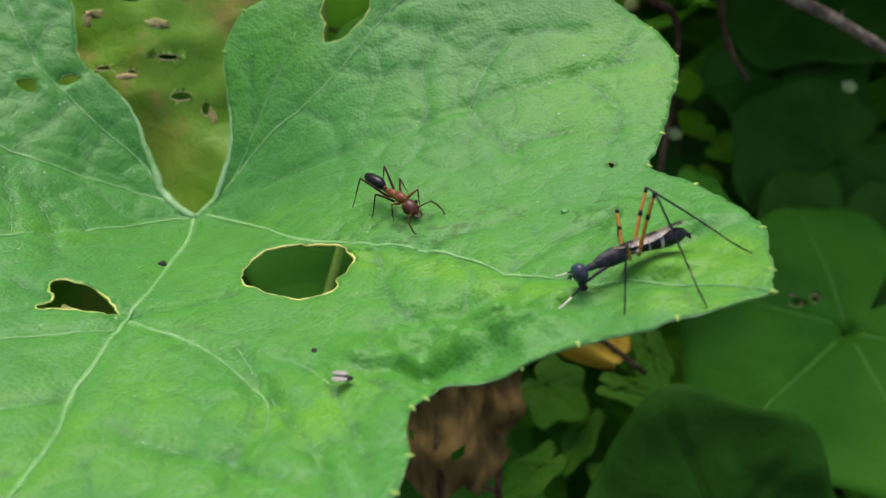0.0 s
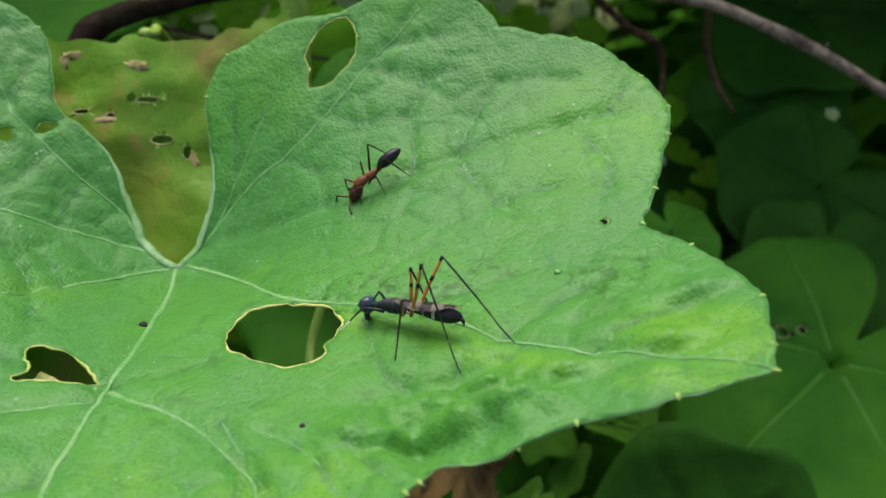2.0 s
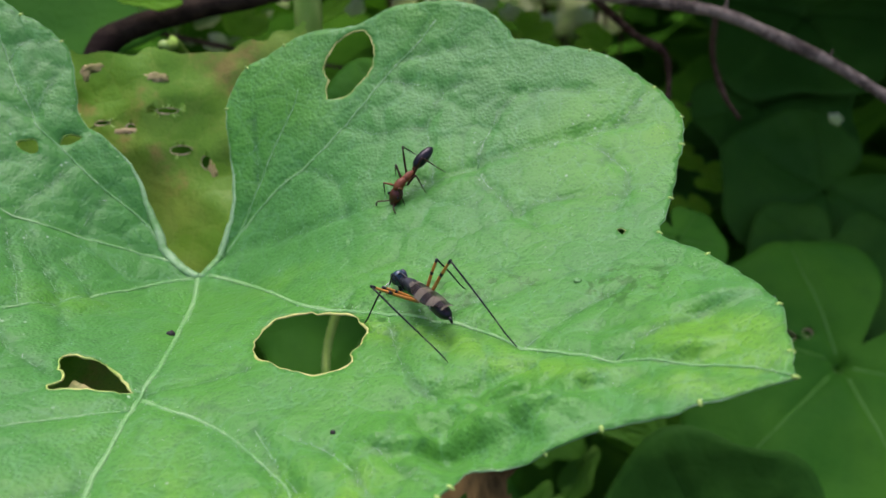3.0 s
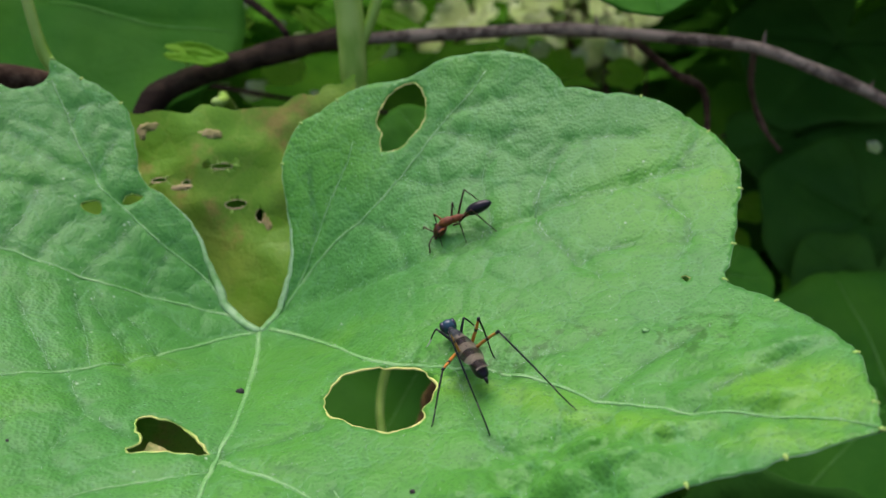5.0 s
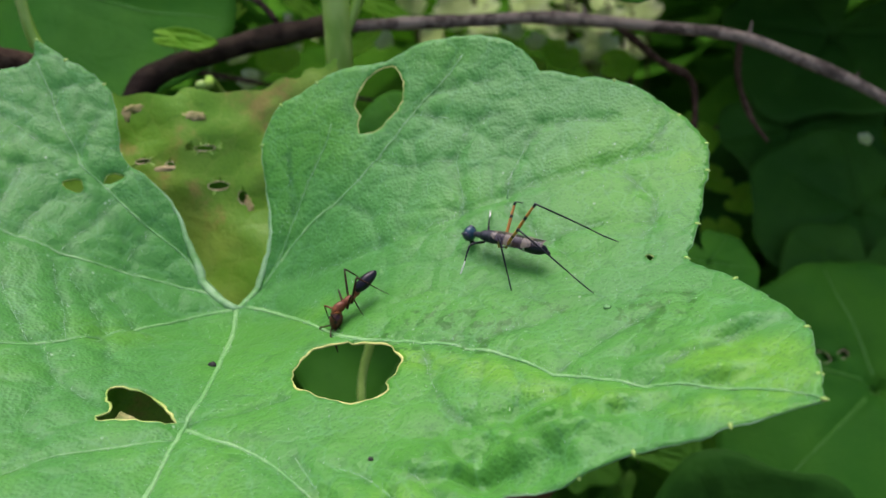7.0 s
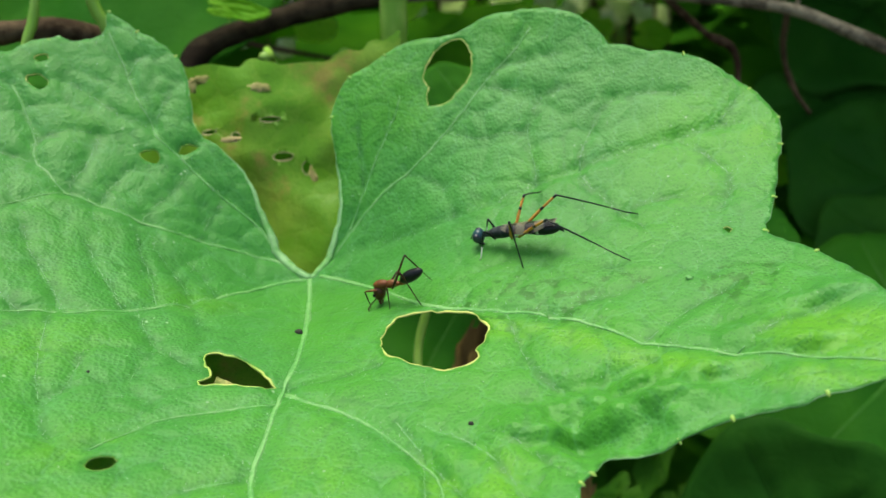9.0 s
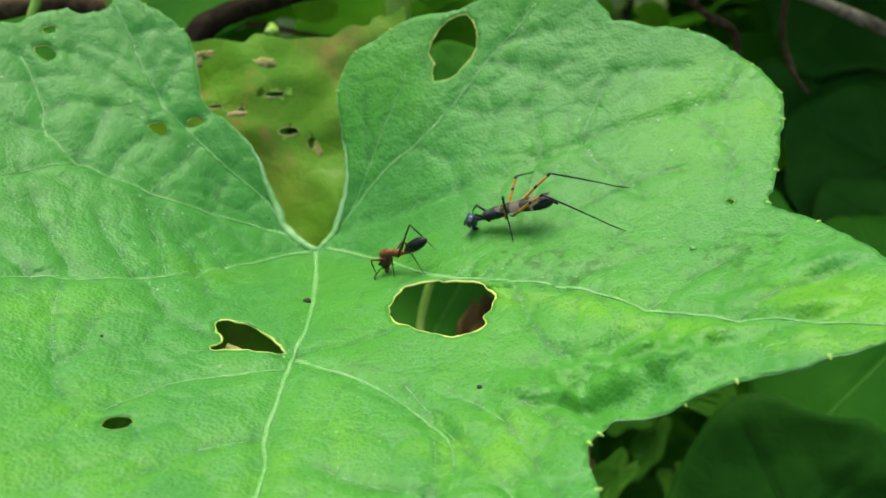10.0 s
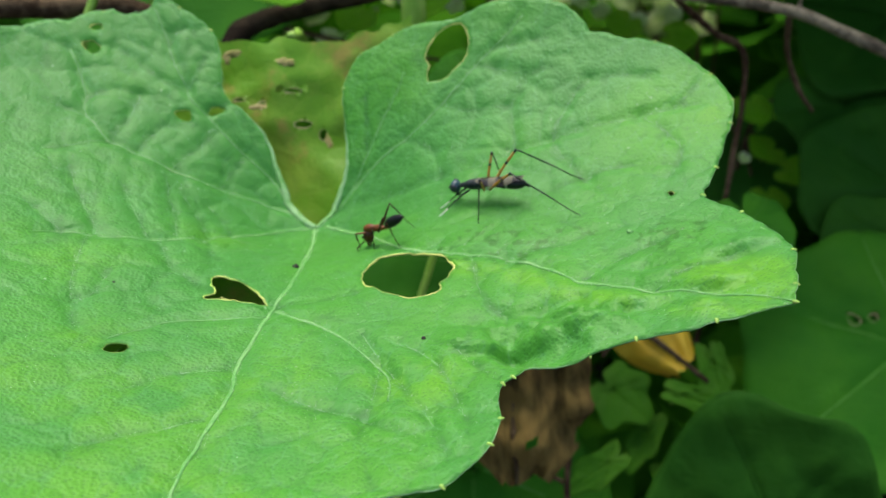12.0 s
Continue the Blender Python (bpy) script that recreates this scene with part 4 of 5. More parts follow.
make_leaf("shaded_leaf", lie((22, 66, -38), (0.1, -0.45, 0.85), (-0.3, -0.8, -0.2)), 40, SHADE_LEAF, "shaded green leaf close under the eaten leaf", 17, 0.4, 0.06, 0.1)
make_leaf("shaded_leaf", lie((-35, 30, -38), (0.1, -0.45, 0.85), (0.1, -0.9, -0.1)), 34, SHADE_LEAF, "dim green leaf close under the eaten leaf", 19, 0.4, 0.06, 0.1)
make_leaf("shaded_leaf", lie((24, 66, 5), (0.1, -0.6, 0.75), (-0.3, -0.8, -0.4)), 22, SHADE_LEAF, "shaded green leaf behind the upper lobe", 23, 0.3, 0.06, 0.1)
make_leaf("ageing_leaf", lie((-20.0, -29.88, -5.63), (0.0, -0.25, 0.97), (0.65, -0.67, -0.35)), 27, OLD_LEAF, "yellowing leaf close under the eaten leaf", 27, 0.25, 0.04, 0.06, ribs=3)
make_leaf("top_leaf", lie((62, 62, 53), (0.1, -0.7, 0.7), (0.1, -0.6, -0.7)), 24, SHADE_LEAF, "glossy green leaf with one round hole", 6, 0.1, 0.1, 0.1, bites=((2.0, 15.0, 3.8, 3.2),), ribs=1, fine=2)


# ---- twigs and stems ----
def run(name, points, radius, material, label, category, ends=0.6, knots=0.12, sides=9, thorns=()):
    """A twig or stem through places of the plan, in millimetres."""
    first = spot(*points[0])
    ob = thing(name, Matrix.Translation(first), label, category)
    line = smooth_line(points, 1.6) - np.array(points[0], float)
    n = len(line)
    r = radius * np.linspace(1, ends, n)
    r = r * np.array([1 + knots * noise.noise(Vector((k * 0.35, radius, 2.0))) + knots * 2.2 * max(0, noise.noise(Vector((k * 0.11, 4, radius)))) for k in range(n)])
    part("shaft", mesh_of("shaft", *mm(tube(line, r, sides)), material), ob)
    for k, way, length in thorns:
        a = line[int(k * (n - 1))]
        b = a + np.array(way, float) * length
        part("thorn", mesh_of("thorn", *mm(tube([a, a + (b - a) * 0.3, a + (b - a) * 0.7, b], [radius * 0.6, radius * 0.4, radius * 0.2, 0.03], 6)), material), ob)
    return ob


run("branch", [(-3, 90, 26), (11, 94, 26), (32, 98, 26), (51, 101, 26), (78, 98, 24), (96, 95, 22), (110, 93, 17), (126, 92, 10), (149, 86, -3), (185, 80, -26)], 1.5, TWIG_BARK,
    "grey-brown thorny branch behind the leaf", "branch", 0.75, 0.16, 10, ((0.52, (0.1, 0, 1), 4.5), (0.33, (-0.2, 0, 1), 4.0), (0.65, (0.5, 0.2, 0.8), 3.0)))
run("dead_branch", [(2.8, 93.0, 26.8), (-3.1, 87.9, 26.5), (-13.9, 82.2, 25.2), (-25.3, 75.4, 23.0), (-33.8, 69.9, 20.6), (-37.3, 65.7, 18.2), (-39.3, 61.5, 13.8)], 2.3, SHADE_BARK, "thick branch behind the ageing leaf, shade put into its dark colour", "branch", 1.15, 0.25, 10)
run("twig", [(-42, 112, 42), (-26, 100, 36), (-16, 92, 31), (-12, 88, 28)], 1.2, SHADE_BARK, "short dark brown side twig", "twig")
run("twig", [(96, 95, 21), (98, 101, 12), (101, 105, 5), (104, 104, -1), (108, 103, -6)], 0.9, BARK, "thin brown twig hanging from the branch", "twig", 0.5, 0.2)
run("twig", [(68, 99, 24), (80, 106, 14), (89, 110, 8), (90, 106, -5), (89, 103, -17), (88, 99, -27), (86, 94, -45), (84, 92, -80)], 0.9, BARK, "long thin brown twig hanging from the branch", "twig", 0.7, 0.2)
run("dead_branch", [(-100, 30, 28), (-76, 34, 30), (-67, 39, 29), (-60, 43, 29), (-53, 46, 28), (-46, 50, 24)], 2.6, BARK, "dark dead branch behind the leaf", "branch", 0.8, 0.2, 10, ((0.35, (0.1, 0, 1), 4.0),))
run("vine_stem", [(7, 58, -20), (7, 60, 10), (7, 62, 31), (6.5, 63, 40), (4, 66, 62)], 2.9, STEM, "upright pale green vine stem", "stem", 0.9, 0.08)
run("leaf_stalk", [(8, 62, 29), (11, 63, 35), (14, 65, 44), (20, 70, 62)], 1.2, STEM, "green stalk branching from the vine stem", "stem", 0.8)
run("leaf_stalk", [(-62, 34, 10), (-59, 37, 26), (-57, 40, 33), (-55, 44, 50)], 1.0, STEM, "thin green stalk beside the dead branch", "stem")
run("leaf_stalk", [(-45, 46, 10), (-46, 45, 28), (-48, 45, 34), (-50, 46, 52)], 1.3, STEM, "pale striped green stalk", "stem")
run("vine_stem", [(22, 46, -2), (18, 36, -14), (15, 30, -24), (13.5, 25, -32), (17, 12, -41), (18, 4, -46), (13, -9, -60), (8, -30, -90)], 0.85, STEM, "pale green vine stem under the leaf", "stem", 0.95, 0.06)
run("petiole", [(0, 1.5, -3.4), (-4, 6, -14), (-9, 10, -40), (-13, 10, -100)], 1.3, STEM, "stalk that carries the eaten leaf", "stem", 1.0, 0.05)
run("tendril_stalk", [(16, -2, -34), (11, -9, -43), (7, -13, -47), (6, -16, -49)], 0.5, STEM, "thin green stalk with a bud", "stem", 0.9)
run("twig", [(42, 60, -30), (48, 52, -50), (51, 46, -59), (49, 40, -69), (48, 33, -77), (49, 28, -90)], 0.9, BARK, "thin brown twig among dead leaves", "twig", 0.8, 0.25)
run("twig", [(2, 37, -62), (12, 37, -67), (24, 36, -71), (34, 34, -75), (48, 32, -80)], 0.9, BARK, "dark crooked twig below the dead leaf", "twig", 0.6, 0.25)
run("tendril", [(84, 34, -86), (90, 32, -83), (95, 30, -81.5), (99, 28, -84), (98, 26, -89), (94, 25, -90)], 0.4, STEM, "pale thin curling tendril among dark leaves", "tendril", 0.6, 0.05)


def crumpled(name, m, wide, tall, material, label, seed, cells=26, rough=0.35):
    """A withered leaf, curled on itself."""
    ob = thing(name, m, label, "leaf")
    v, f = [], []
    for side in (0, 1):
        for i in range(cells + 1):
            for j in range(cells + 1):
                a, b = i / cells - 0.5, j / cells - 0.5
                k = 1 - 0.55 * (2 * abs(b)) ** 2.2
                x = a * wide * k * (1 + 0.15 * noise.noise(Vector((b * 9, seed, 0))))
                y = b * tall * (1 + 0.1 * noise.noise(Vector((a * 8, seed, 2))))
                z = -wide * 1.1 * a * a + rough * wide * 0.5 * noise.noise(Vector((a * 5, b * 5, seed))) + rough * wide * 0.2 * noise.noise(Vector((a * 13, b * 11, seed + 3)))
                v.append((x, y, z - 0.25 * side))
    n, h = cells + 1, (cells + 1) ** 2
    for i in range(cells):
        for j in range(cells):
            if noise.noise(Vector((i * 0.34, j * 0.34, seed + 9))) > 0.62:
                continue
            q = (i * n + j, (i + 1) * n + j, (i + 1) * n + j + 1, i * n + j + 1)
            f += [q, tuple(p + h for p in q[::-1])]
    part("blade", mesh_of("blade", *mm((v, f)), material), ob)
    part("midrib", mesh_of("midrib", *mm(tube([(0, (k / 12 - 0.5) * tall, rough * wide * 0.5 * noise.noise(Vector((0, (k / 12 - 0.5) * 5, seed))) - 0.4) for k in range(13)], np.linspace(0.8, 0.3, 13), 6)), BARK), ob)
    return ob


crumpled("dead_leaf", lie((34, 24, -47), (-0.1, -0.9, 0.4), (-0.15, 0.3, 0.9)), 34, 44, DEAD_LEAF, "curled brown dead leaf hanging in the thicket", 3)
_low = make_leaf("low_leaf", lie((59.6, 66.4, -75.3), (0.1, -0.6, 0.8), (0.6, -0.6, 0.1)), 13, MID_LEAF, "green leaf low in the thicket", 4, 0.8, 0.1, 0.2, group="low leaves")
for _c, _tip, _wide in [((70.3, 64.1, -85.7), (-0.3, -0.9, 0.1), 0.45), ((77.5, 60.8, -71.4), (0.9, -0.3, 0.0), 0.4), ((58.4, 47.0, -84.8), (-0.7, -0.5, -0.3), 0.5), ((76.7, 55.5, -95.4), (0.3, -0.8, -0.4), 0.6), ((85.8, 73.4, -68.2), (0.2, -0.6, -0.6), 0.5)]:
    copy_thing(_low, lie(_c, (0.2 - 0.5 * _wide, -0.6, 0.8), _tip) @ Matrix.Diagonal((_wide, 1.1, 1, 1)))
crumpled("yellow_leaf", lie((67, 74, -60), (0.0, -0.9, 0.4), (0.6, 0.1, -0.6)), 20, 30, YELLOW_LEAF, "torn yellow withered leaf", 7, 20, 0.2)
run("twig", [(62, 72, -48), (60, 70, -58), (56, 68, -66)], 1.0, BARK, "dark twig across the yellow leaf", "twig")
run("twig", [(66, 70, -58), (74, 68, -63), (84, 66, -70)], 1.0, BARK, "dark twig under the yellow leaf", "twig")

_fresh = make_leaf("young_leaf", lie((107, 176, -26), (0.1, -0.5, 0.85), (0.2, -0.9, 0.2)), 9, FRESH_LEAF, "small light green leaf catching the daylight", 3, 0.2, 0.1, 0.1, group="young leaves")
for c, nrm, tip in [((114, 172, -40), (0.3, -0.4, 0.9), (-0.7, -0.5, 0)), ((122, 168, -46), (-0.3, -0.4, 0.9), (0.8, -0.4, 0)), ((115, 165, -56), (0, -0.5, 0.9), (0.1, -1, 0)), ((80, 196, -6), (0, -0.6, 0.8), (1, -0.2, 0)),
                    ((62, 198, -2), (0.2, -0.6, 0.8), (-0.4, -0.8, 0)), ((39, 200, 0), (0, -0.6, 0.8), (0.1, -1, 0)), ((52, 202, -10), (0, -0.6, 0.8), (-1, -0.1, 0)), ((-28, 150, 8), (0.2, -0.6, 0.8), (-0.4, -0.8, 0))]:
    copy_thing(_fresh, lie(c, nrm, tip))
for _c, _tip in zip([(-28.9, 68.8, 27.7), (-33.0, 119.0, 24.6), (-38.9, 123.4, 30.0), (-12.9, 119.0, 26.5), (10.5, 97.6, 29.4), (5.8, 110.7, 20.3)], [(0.9, -0.3, 0.2), (-0.5, -0.8, 0.1), (0.1, -0.9, -0.3), (0.8, -0.5, -0.3), (0.7, -0.6, 0.3), (-0.3, -0.9, 0.1)]):
    copy_thing(_fresh, lie(_c, (0.15, -0.7, 0.7), _tip) @ Matrix.Diagonal((0.36, 1.0, 1, 1)))
_rng = random.Random(8)
_lit = make_leaf("daylight_pale_leaf", lie((60, 470, -30), (0.1, -0.6, 0.8), (0.2, -0.9, 0.2)), 13, LIT_LEAF, "leaf beyond with daylight put into its pale green", 9, 0.3, 0.1, 0.1, group="sunlit leaves")
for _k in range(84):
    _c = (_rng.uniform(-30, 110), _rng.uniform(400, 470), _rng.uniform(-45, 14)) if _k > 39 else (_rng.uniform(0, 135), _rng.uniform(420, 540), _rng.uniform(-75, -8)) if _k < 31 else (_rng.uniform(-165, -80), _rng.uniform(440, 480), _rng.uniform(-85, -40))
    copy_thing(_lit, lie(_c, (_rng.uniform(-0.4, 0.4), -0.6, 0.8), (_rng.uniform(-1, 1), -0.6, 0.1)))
    run("twig", [(_c[0] + 1.1, _c[1] + 6, _c[2] - 14), (_c[0] + 5, _c[1] + 20, _c[2] - 60), (_c[0] + 8, _c[1] + 30, -200)], 0.8, BARK, "thin upright twig of the hedge", "twig", 1.2)


# Small pale leaves added in place of bright light spots between the growth.
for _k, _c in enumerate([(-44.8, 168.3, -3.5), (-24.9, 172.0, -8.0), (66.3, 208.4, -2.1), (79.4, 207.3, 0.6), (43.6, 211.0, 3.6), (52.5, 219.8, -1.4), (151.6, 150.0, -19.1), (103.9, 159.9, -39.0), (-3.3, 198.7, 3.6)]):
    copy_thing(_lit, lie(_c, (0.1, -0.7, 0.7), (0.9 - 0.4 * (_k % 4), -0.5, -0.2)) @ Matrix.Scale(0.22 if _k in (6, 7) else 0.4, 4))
run("twig", [(104, 186, -70), (106, 182, -50), (110, 186, -38), (118, 182, -56), (128, 180, -62)], 0.7, BARK, "thin dark twig that carries young leaves", "twig", 0.6)
run("twig", [(120, 184, -20), (108, 182, -37), (114, 176, -66), (112, 178, -90)], 0.7, BARK, "thin dark twig that carries young leaves", "twig", 0.6)
run("twig", [(20, 206, -12), (40, 204, -12), (52, 204, -20), (63, 203, -13), (82, 201, -17), (104, 186, -38)], 0.8, BARK, "thin dark twig that carries young leaves", "twig", 0.6)
run("twig", [(-60, 150, 4), (-28, 153, -3), (10, 150, -8)], 0.8, BARK, "thin dark twig that carries young leaves", "twig", 0.6)


# ---- specks on the leaf ----
def on_leaf(u, v, lift=0.0):
    w = float(surface([u], [v])[0]) + lift
    return LEAF_POSE @ Matrix.Translation((u * 0.001, v * 0.001, w * 0.001))


def speck(name, u, v, size, material, label, category, seed):
    tagged(new(name, mesh_of(name, *mm(blob(size, size * 0.8, size * (0.3 if name == "scar" else 0.7), n=9, lump=0.5, seed=seed)), material)), label, category).matrix_basis = on_leaf(u, v, size * 0.4)


speck("dropping", 3.3, -19.1, 0.5, GRIT, "dark dropping on the leaf beside the midrib", "dropping", 1)
speck("dropping", 26.9, -38.5, 0.28, GRIT, "tiny dark dropping on the green leaf", "dropping", 2)
speck("dropping", -16.8, -33.5, 0.2, GRIT, "tiny dark dropping on the green leaf", "dropping", 3)
speck("scar", 52.7, -17.2, 0.45, VEIN, "pale blistered scar on the leaf", "scar", 4)


# ---- insects ----
FLY_LEGS = {"left_fore": (3.5, 0.6, -0.5, 2.4, 4.0), "right_fore": (3.5, -0.6, -0.5, 2.4, 4.0), "left_middle": (1.0, 0.8, -0.6, 5.0, 6.6),
            "right_middle": (1.0, -0.8, -0.6, 5.0, 6.6), "left_hind": (0.0, 0.7, -0.6, 6.9, 12.0), "right_hind": (0.0, -0.7, -0.6, 6.9, 12.0)}
ANT_LEGS = {"left_fore": (1.6, 0.4, -0.4, 1.7, 2.3), "right_fore": (1.6, -0.4, -0.4, 1.7, 2.3), "left_middle": (0.8, 0.45, -0.4, 2.1, 2.8),
            "right_middle": (0.8, -0.45, -0.4, 2.1, 2.8), "left_hind": (0.0, 0.4, -0.3, 3.2, 4.6), "right_hind": (0.0, -0.4, -0.3, 3.6, 4.8)}
ANT_LEGS = {_k: tuple(1.2 * _q for _q in _v) for _k, _v in ANT_LEGS.items()}


def limb(name, length, r0, r1, material, parent, bow=0.0, label=""):
    """A leg's segment along its own x."""
    s = np.linspace(0, 1, 8)
    line = np.c_[s * length, 0 * s, bow * np.sin(s * np.pi)]
    r = (r0 + (r1 - r0) * s) * (1 + 0.12 * np.sin(s * np.pi))
    return part(name, mesh_of(name, *mm(tube(line, r, 7)), material), parent, label)


def fm(piece):
    """The fly's pieces, an eighth longer than drawn."""
    v, f = piece
    return mm(([(1.13 * float(x), float(y), float(z)) for x, y, z in v], f))


def stilt_fly():
    fly = thing("stilt_legged_fly", LEAF_POSE, "slender dark stilt-legged fly standing on the leaf", "fly")
    part("thorax", mesh_of("thorax", *fm(joined(blob(2.0, 0.86, 0.9, (2.2, 0, 0.1), 18, 0.08, 0.14), blob(0.9, 0.45, 0.42, (4.0, 0, 0.05), 12), blob(0.6, 0.55, 0.48, (0.3, 0, 0.4), 10))), GREY), fly, "dusty grey-black thorax")
    head = part("head", mesh_of("head", *fm(joined(blob(0.74, 1.0, 1.02, (5.4, 0, -0.1), 16), blob(0.3, 0.35, 0.3, (4.6, 0, 0), 8))), BLUE), fly, "blue-black shiny head")
    for s in (1, -1):
        part("eye", mesh_of("eye", *fm(blob(0.56, 0.4, 0.8, (5.45, s * 0.7, 0.0), 14)), EYE), head, "dark glossy eye")
        part("antenna", mesh_of("antenna", *fm(tube([(6.0, s * 0.18, 0.1), (6.3, s * 0.25, 0.0), (6.5, s * 0.3, -0.3)], [0.12, 0.11, 0.05], 6)), BLACK), head)
    part("proboscis", mesh_of("proboscis", *fm(joined(tube([(5.5, 0, -0.8), (5.6, 0, -1.3), (5.5, 0, -1.6)], [0.35, 0.3, 0.28], 9), blob(0.38, 0.34, 0.25, (5.5, 0, -1.7), 9))), BLACK), head)
    part("abdomen", mesh_of("abdomen", *fm(joined(tube([(0.4, 0, 0.0), (-0.5, 0, -0.05), (-1.4, 0, -0.12), (-2.4, 0, -0.22), (-3.4, 0, -0.3), (-4.3, 0, -0.34), (-4.9, 0, -0.4), (-5.2, 0, -0.5)], [0.38, 0.5, 0.64, 0.78, 0.86, 0.8, 0.56, 0.26], 16), tube([(-5.1, 0, -0.5), (-5.4, 0, -0.85), (-5.45, 0, -1.2)], [0.28, 0.2, 0.08], 8))), BLACK), fly, "glossy black abdomen")
    for x, r in ((-1.4, 0.8), (-2.5, 1.03)):
        part("band", mesh_of("band", *fm(tube([(x + 0.16, 0, -0.11 + (x + 1.4) * 0.1), (x - 0.16, 0, -0.14 + (x + 1.4) * 0.1)], r * 0.8, 16)), BAND), fly, "narrow pale band")
    for s in (1, -1):
        v, f = [], []
        n, w = 14, 5
        for i in range(n + 1):
            a = i / n
            half = 1.12 * math.sin(min(1, a * 1.1 + 0.08) * np.pi * 0.88) ** 0.6
            for j in range(w + 1):
                b = j / w
                y = s * (0.02 + b * half * 1.15)
                v.append((1.9 - 7.0 * a, y, 0.98 - 0.1 * a - 0.42 * (abs(y)) ** 2 + (0.04 if s > 0 else 0.0)))
        for i in range(n):
            for j in range(w):
                q = (i * (w + 1) + j, i * (w + 1) + j + 1, (i + 1) * (w + 1) + j + 1, (i + 1) * (w + 1) + j)
                f.append(q if s < 0 else q[::-1])
        k = len(v)
        v += [(x, y, z - 0.03) for x, y, z in v]
        f += [tuple(p + k for p in q[::-1]) for q in f]
        part("wing", mesh_of("wing", *fm((v, f)), WING), fly, "smoky banded wing folded over the back")
        part("halter", mesh_of("halter", *fm(joined(tube([(0.5, s * 0.6, 0.0), (0.2, s * 1.0, -0.1)], 0.07, 6), blob(0.22, 0.18, 0.2, (0.1, s * 1.1, -0.12), 7))), BAND), fly)
    legs = {}
    for key, (x, y, z, a, b) in FLY_LEGS.items():
        fore = "fore" in key
        femur = limb("femur", a, 0.18 if fore else 0.21, 0.15 if not fore else 0.13, BLACK if fore else ORANGE, fly, 0.1, "" if fore else "orange femur with dark bands")
        if not fore:
            for c in (0.62, 0.97):
                part("dark_band", mesh_of("dark_band", *mm(tube([((c - 0.045) * a, 0, 0.1 * math.sin(c * np.pi)), ((c + 0.04) * a, 0, 0.1 * math.sin(c * np.pi))], 0.212 - 0.02 * (c > 0.8), 8)), BLACK), femur)
        shin = b * (0.68 if not fore else 0.55)
        tibia = limb("tibia", shin, 0.115, 0.085, BLACK, fly, 0.05)
        foot = b - shin
        part("tarsus", mesh_of("tarsus", *mm(tube([(shin, 0, 0), (shin + foot * 0.4, 0, -0.02 * foot), (shin + foot * 0.8, 0, 0.0), (shin + foot, 0, 0.1)], [0.085, 0.09, 0.085, 0.05], 6)), WHITE if fore else BLACK), tibia, "white tarsus" if fore else "")
        legs[key] = (femur, tibia)
    return fly, legs


def am(piece):
    """The ant's pieces, a fifth larger than drawn."""
    v, f = piece
    return mm(([tuple(1.2 * float(q) for q in p) for p in v], f))


def hinge(x, turn):
    """A turn about the ant's cross axis at that place along its body, in millimetres."""
    return Matrix.Translation((x * 0.001, 0, 0)) @ pose(0, 0, 0, 0, turn, 0) @ Matrix.Translation((-x * 0.001, 0, 0))


def red_ant():
    ant = thing("red_ant", LEAF_POSE, "red and black ant walking on the leaf", "ant")
    part("thorax", mesh_of("thorax", *am(joined(blob(1.0, 0.55, 0.6, (1.4, 0, 0.1), 14, 0.05), blob(0.9, 0.46, 0.5, (0.2, 0, 0.05), 12, 0.05), blob(0.4, 0.3, 0.3, (-0.55, 0, 0.0), 8))), RED), ant, "rust-red thorax")
    part("waist", mesh_of("waist", *am(joined(blob(0.22, 0.25, 0.42, (-1.05, 0, 0.12), 9), tube([(-0.8, 0, -0.1), (-1.5, 0, -0.05)], 0.16, 7))), RED), ant)
    gaster = part("gaster", mesh_of("gaster", *am(blob(1.62, 0.7, 0.7, (-2.75, 0, 0.4), 18, 0.03, -0.12)), BLACK), ant, "glossy black gaster")
    head = part("head", mesh_of("head", *am(joined(blob(1.05, 0.8, 0.72, (3.0, 0, -0.45), 16, 0.04, 0.16), blob(0.3, 0.25, 0.25, (2.3, 0, -0.05), 8))), MAROON), ant, "dark maroon head")
    for s in (1, -1):
        part("eye", mesh_of("eye", *am(blob(0.2, 0.12, 0.2, (3.0, s * 0.78, -0.05), 8)), BLACK), head)
        part("mandible", mesh_of("mandible", *am(tube([(3.9, s * 0.35, -0.5), (4.3, s * 0.3, -0.6), (4.5, s * 0.05, -0.65)], [0.17, 0.13, 0.05], 7)), MAROON), head)
        part("antenna", mesh_of("antenna", *am(tube([(3.7, s * 0.3, -0.1), (4.1, s * 0.9, 0.3), (4.4, s * 1.5, 0.5), (4.8, s * 1.8, 0.2), (5.5, s * 2.0, -0.3), (6.0, s * 1.9, -0.6)], [0.08, 0.08, 0.09, 0.09, 0.09, 0.05], 6)), RUST), head)
    legs = {}
    for key, (x, y, z, a, b) in ANT_LEGS.items():
        femur = limb("femur", a, 0.165, 0.115, RUST if "fore" not in key else RED, ant, 0.06)
        tibia = limb("tibia", b * 0.6, 0.10, 0.075, RUST, ant, 0.02)
        part("tarsus", mesh_of("tarsus", *mm(tube([(b * 0.6, 0, 0), (b * 0.8, 0, 0), (b, 0, 0.05)], [0.07, 0.06, 0.04], 6)), RUST), tibia)
        legs[key] = (femur, tibia)
    return ant, legs, head, gaster


